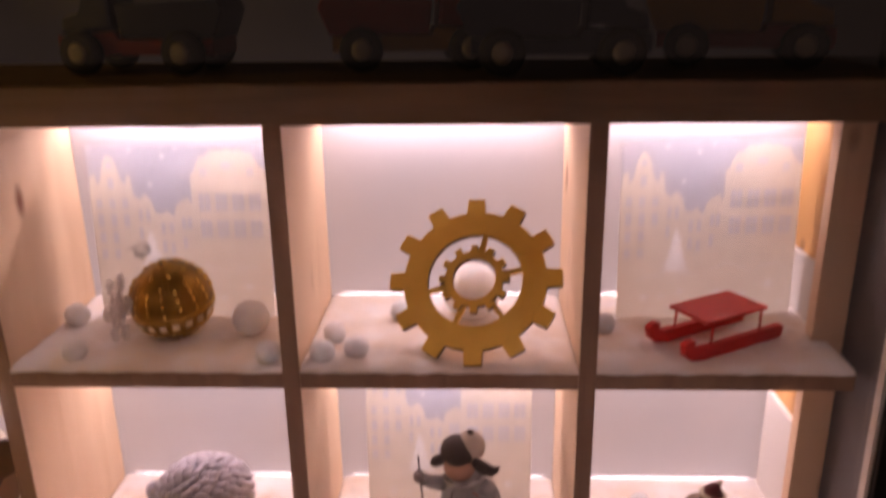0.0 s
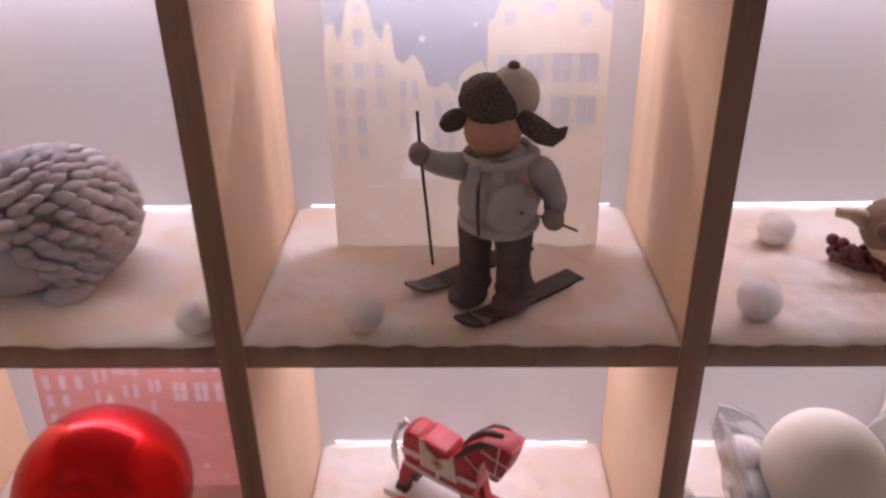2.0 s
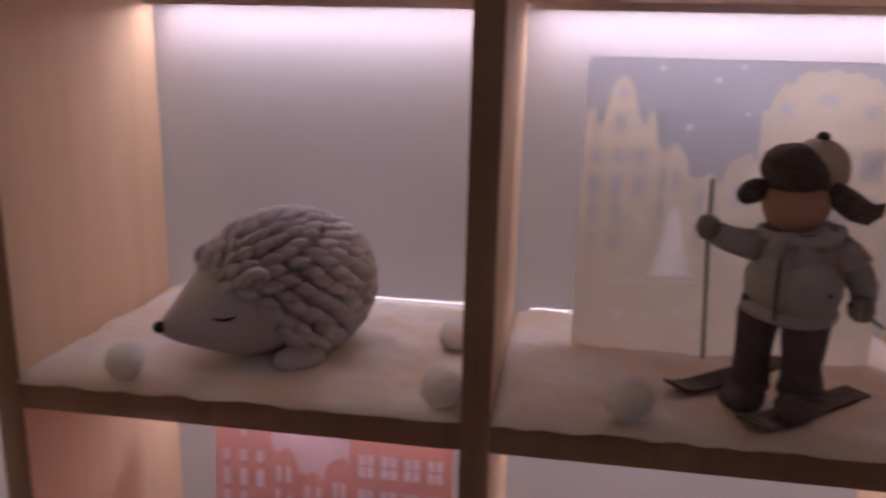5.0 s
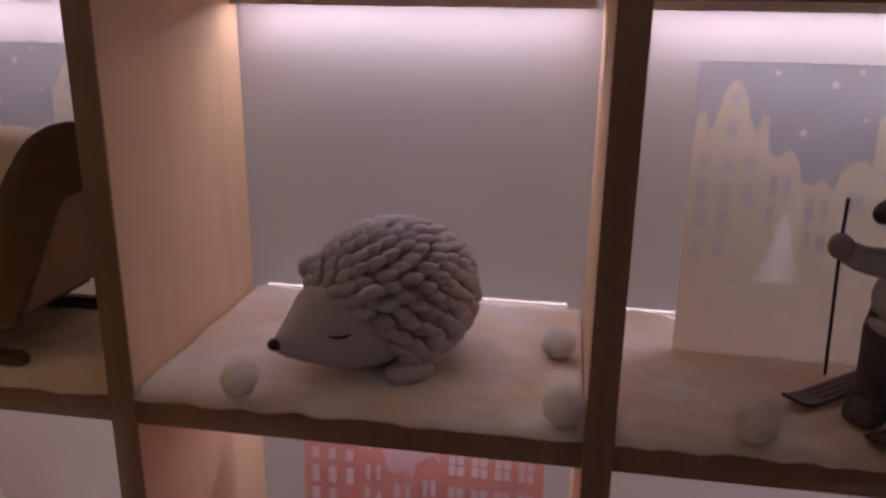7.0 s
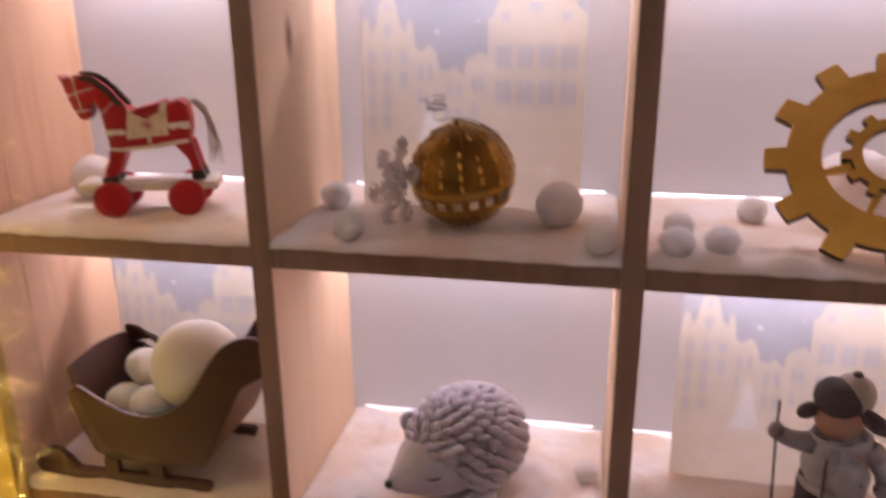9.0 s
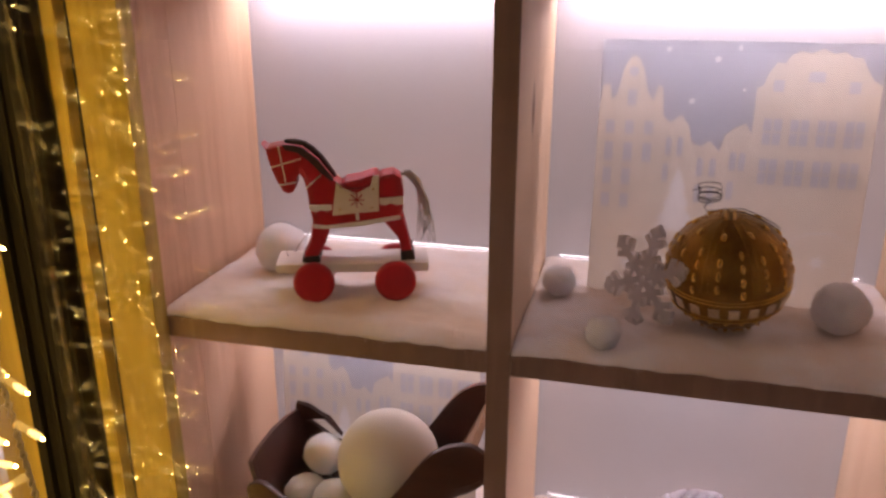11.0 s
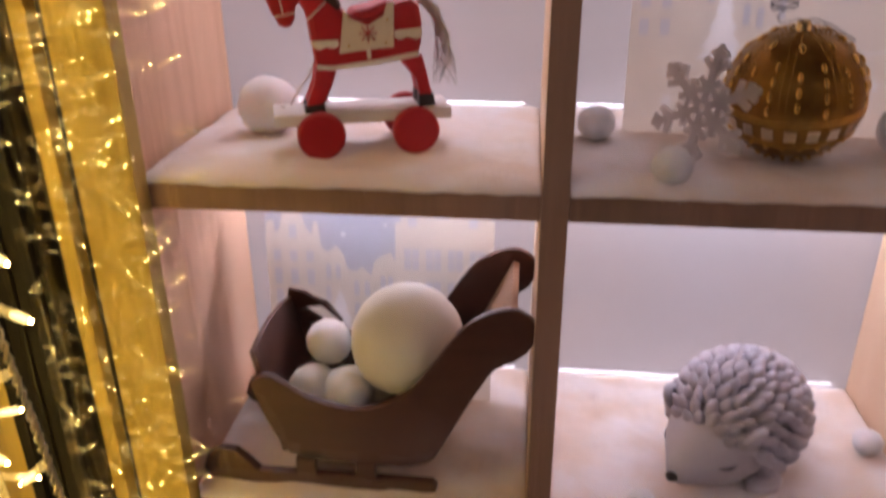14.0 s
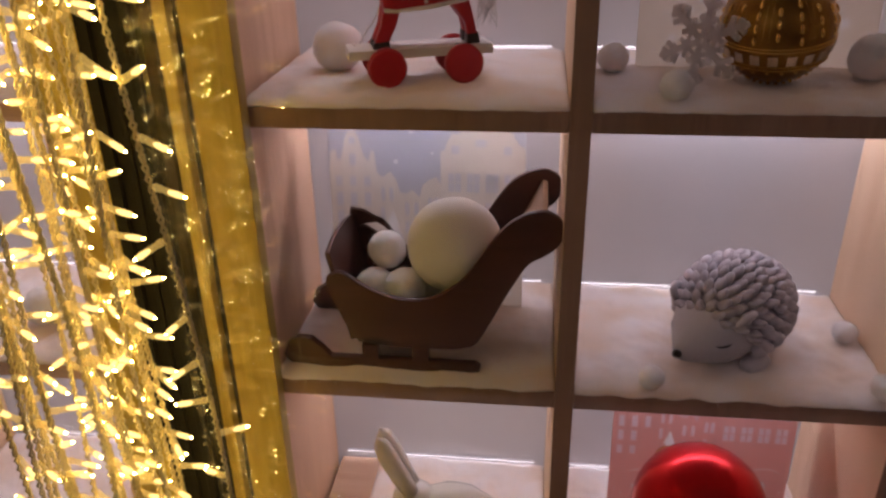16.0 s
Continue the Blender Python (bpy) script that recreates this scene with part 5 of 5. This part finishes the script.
Z0, Z1 = 0.40, 1.95
setting("post_left", "raw pine post beside the display shelf", [((-0.813, 0.772, Z0), (-0.772, 0.7895, 1.324))], WOOD_POST)
setting("trim_left", "narrow pine strip against the window frame", [((-0.831, 0.766, Z0), (-0.820, 0.785, Z1))], WOOD_POST)
setting("window_frame_left", "black ribbed metal window frame", [((-0.890, 0.752, Z0), (-0.836, 0.800, Z1)), ((-0.885, 0.746, Z0), (-0.876, 0.753, Z1)), ((-0.866, 0.749, Z0), (-0.861, 0.753, Z1)), ((-0.850, 0.747, Z0), (-0.841, 0.753, Z1))], BLACK_METAL)
setting("seal_left", "black rubber seal", [((-0.820, 0.778, Z0), (-0.813, 0.790, Z1)), ((-0.836, 0.770, Z0), (-0.831, 0.790, Z1))], RUBBER, 0.0)
setting("post_far_left", "raw pine post of the neighbouring window", [((-0.946, 0.768, Z0), (-0.891, 0.790, Z1))], WOOD_POST)
setting("post_right", "grey metal window post", [((0.4250, 0.772, Z0), (0.4395, 0.880, Z1))], GREY_METAL)
setting("bead_right", "pale glazing bead", [((0.4205, 0.760, Z0), (0.4250, 0.7715, Z1))], PALE_EDGE, 0.0)
setting("window_frame_right", "black metal window frame", [((0.4255, 0.752, Z0), (0.520, 0.7715, Z1)), ((0.450, 0.746, Z0), (0.458, 0.7525, Z1))], BLACK_METAL)
setting("window_sill", "dark window sill", [((-1.60, 0.66, 0.36), (1.10, 0.80, 0.399))], PLASTER)
setting("wall_below", "dark painted shop front below the window", [((-1.60, 0.70, 0.0), (1.10, 1.30, 0.359))], PLASTER)
setting("wall_above", "dark painted shop front above the window", [((-1.60, 0.70, Z1 + 0.002), (1.10, 1.30, 2.6))], PLASTER)
setting("wall_left", "dark painted shop front wall", [((-2.6, 0.70, 0.0), (-1.602, 1.30, 2.6))], PLASTER)
setting("wall_right", "dark painted shop front wall", [((1.102, 0.70, 0.0), (2.6, 1.30, 2.6))], PLASTER)
setting("wall_rear", "dark rear wall of the window bay", [((-1.60, 1.28, 0.36), (1.10, 1.299, Z1))], PLASTER)
setting("street", "grey street paving", [((-15, -15, -0.06), (15, 0.695, 0.0))], STREET, 0.0)

s = Shape(GLASS)
for y in (0.736, 0.7425):
    v = [s.bm.verts.new(p) for p in ((-0.840, y, Z0), (0.452, y, Z0), (0.452, y, Z1), (-0.840, y, Z1))]
    s.bm.faces.new(v)
    v = [s.bm.verts.new(p) for p in ((-1.60, y, Z0), (-0.888, y, Z0), (-0.888, y, Z1), (-1.60, y, Z1))]
    s.bm.faces.new(v)
pane = tagged(s.link("window_1", normals=False), "clear double-glazed shop window pane", "", "", "structure")
pane.visible_shadow = False

# ---- neighbouring bay behind the lights ----
bay = thing("display_shelf", "neighbouring pine shelf with snow behind the string lights", "shelf", Matrix.Translation((-1.2, FRONT, 0)))
board("side_panel", (-0.965, FRONT + 0.002, 0.46), (-0.947, BACK - 0.003, 1.324), WOOD_V, bay)
board("back_panel", (-1.55, BACK, 0.46), (-0.935, BACK + 0.008, 1.324), FROST_GLOW, bay, "frosted white back panel with an added glow")
for z in ROW_FLOORS:
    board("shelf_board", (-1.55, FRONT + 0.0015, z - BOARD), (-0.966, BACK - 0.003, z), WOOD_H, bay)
board("divider", (-1.28, FRONT + 0.02, 0.46), (-1.262, BACK - 0.004, 1.324), WOOD_V, bay)
board("top_board", (-1.55, FRONT, 1.3245), (-0.93, BACK, 1.364), WOOD_DARK, bay, "dark stained top board")
for z in ROW_TOPS:
    led_strip(-1.255, -0.966, z)
for row in range(3):
    snow(-1.26, -0.970, row, 20.0 + row)
cotton_ball(-1.06, 0.86, 1, 0.022)
cotton_ball(-1.10, 0.83, 0, 0.018)


# ---- dark toys on top of the shelf ----
def toy_truck(m, cab, bed, label):
    t = thing("toy_truck", label, "toy truck", m, "toys on top")
    s = Shape(bed)
    s.prism([(-0.09, 0.020), (0.085, 0.020), (0.085, 0.040), (0.020, 0.044), (0.014, 0.036), (-0.09, 0.036)], 0.060, None, 0, 0.002)
    s.link("chassis", t)
    s = Shape(cab)
    s.prism([(0.022, 0.045), (0.082, 0.041), (0.080, 0.058), (0.060, 0.064), (0.050, 0.090), (0.024, 0.090)], 0.054, None, 0, 0.004)
    s.link("cab", t)
    s = Shape(cab)
    s.prism([(-0.092, 0.037), (0.012, 0.037), (0.016, 0.072), (-0.098, 0.076), (-0.104, 0.066)], 0.060, None, 0, 0.002)
    s.link("bed", t)
    for x in (-0.060, 0.055):
        for y in (-0.036, 0.036):
            s = Shape(TOY_BLACK, TOY_WHITE)
            mm = Matrix.Translation((x, y, 0.023)) @ pose(0, 0, 0, 90, 0, 0)
            s.lathe([(0.014, -0.008), (0.021, -0.007), (0.023, -0.004), (0.023, 0.004), (0.021, 0.007), (0.014, 0.008)], mm, 0, 28)
            w = s.link("wheel", t, "black tyre")
            s = Shape(TOY_WHITE)
            s.lathe([(0.004, -0.0095), (0.0105, -0.009), (0.0105, 0.009), (0.004, 0.0095)], mm, 0, 20)
            s.link("hub", w, "pale hub")
    return t


toy_truck(ground(0.10, 0.86, 1.364, 0), TOY_BLUE, TOY_BLUE, "dark blue toy truck standing on the shelf top")
toy_truck(ground(-0.05, 0.93, 1.364, 8), TOY_RED, TOY_YELLOW, "red and ochre toy truck standing on the shelf top")
toy_truck(ground(0.30, 0.92, 1.364, -12), TOY_YELLOW, TOY_RED, "ochre toy truck standing on the shelf top")
toy_truck(ground(-0.34, 0.91, 1.364, 172), TOY_BLUE, TOY_RED, "dark toy truck with red chassis on the shelf top")


# ---- curtains of string lights ----
def bulb_meshes():
    core = Shape(BULB_LIGHT)
    core.lathe([(0.0003, 0.0229), (0.0007, 0.0232), (0.0008, 0.0240), (0.0007, 0.0249), (0.0002, 0.0254)], None, 0, 8)
    tip = Shape(BULB_TIP)
    tip.lathe([(0.0006, 0.0115), (0.0013, 0.0125), (0.0019, 0.0150), (0.0021, 0.0200), (0.0017, 0.0222), (0.0009, 0.0230)], None, 0, 10)
    sleeve = Shape(BULB_SLEEVE)
    sleeve.lathe([(0.0018, 0.0), (0.0028, 0.0012), (0.0028, 0.0050), (0.0023, 0.0060), (0.0026, 0.0130), (0.0027, 0.0205), (0.0022, 0.0225), (0.0011, 0.0234)], None, 0, 10)
    return core, tip, sleeve


def light_curtain(name, x0, x1, seed, label, count, per, lean=0.0, top=1.9, foot=0.42):
    t = thing(name, label, "string lights", Matrix.Translation(((x0 + x1) / 2, 0.625, top)))
    ox, oy, oz = t.matrix_basis.translation
    rnd = random.Random(seed)
    first = None
    s = Shape(CABLE)
    s.tube([(x0 - 0.02 - ox, 0, 0.004), (x1 + 0.02 - ox, 0, 0.0)], 0.003, 0, 8)
    s.link("top_cable", t, "clear top cable")
    for k in range(count):
        bx = x0 + (x1 - x0 - 0.014) * (k + 0.5) / count + rnd.uniform(-0.006, 0.006)
        by = 0.625 + rnd.uniform(-0.035, 0.035)
        tilt = lean
        if k == count - 1:
            bx, by, tilt = x1, 0.630, lean * 1.6
        ph, w = rnd.uniform(0, 6), rnd.uniform(0.003, 0.009)
        line = lambda z: (bx - ox + w * math.sin(z * 9 + ph) + tilt * (top - z), by - oy + 0.5 * w * math.cos(z * 7 + ph), z - oz)
        s = Shape(CABLE)
        zs = [top - i * 0.0042 for i in range(int((top - foot) / 0.0042))]
        for turn in (0, math.pi):
            s.tube([(line(z)[0] + 0.0017 * math.cos(z * 420 + turn), line(z)[1] + 0.0017 * math.sin(z * 420 + turn), line(z)[2]) for z in zs], 0.00115, 0, 5)
        strand = s.link("strand", t, "clear twisted cable")
        n = per
        for i in range(n):
            z = top - 0.01 - (i + rnd.random() * 0.7) * (top - foot - 0.02) / n
            p = Vector(line(z))
            ang = rnd.choice((rnd.uniform(-0.9, 0.9), rnd.uniform(-0.5, 0.5), math.pi + rnd.uniform(-0.9, 0.9)))
            d = Vector((math.cos(ang), rnd.uniform(-0.6, 0.5), math.sin(ang) * 0.8 - 0.25)).normalized()
            m = Matrix.Translation(p + d * 0.002) @ d.to_track_quat("Z", "Y").to_matrix().to_4x4()
            if first is None:
                c, tp, sl = bulb_meshes()
                b = sl.link("bulb", t, "clear bulb sleeve")
                g = c.link("glow", b, "glowing warm core")
                tip = tp.link("tip", b, "glowing frosted tip")
                first = (b.data, g.data, tip.data)
            else:
                b, g, tip = new("bulb", first[0]), new("glow", first[1]), new("tip", first[2])
                tagged(b, "clear bulb sleeve")
                b.parent, g.parent, tip.parent = t, b, b
            b.matrix_basis = m
    return t


light_curtain("light_curtain", -0.957, -0.826, 11, "curtain of warm string lights on clear cables before the frame", 20, 35, 0.030)
light_curtain("light_garland", 0.40, 0.60, 12, "short garland of warm string lights low before the window", 8, 5, 0.0, 0.62)
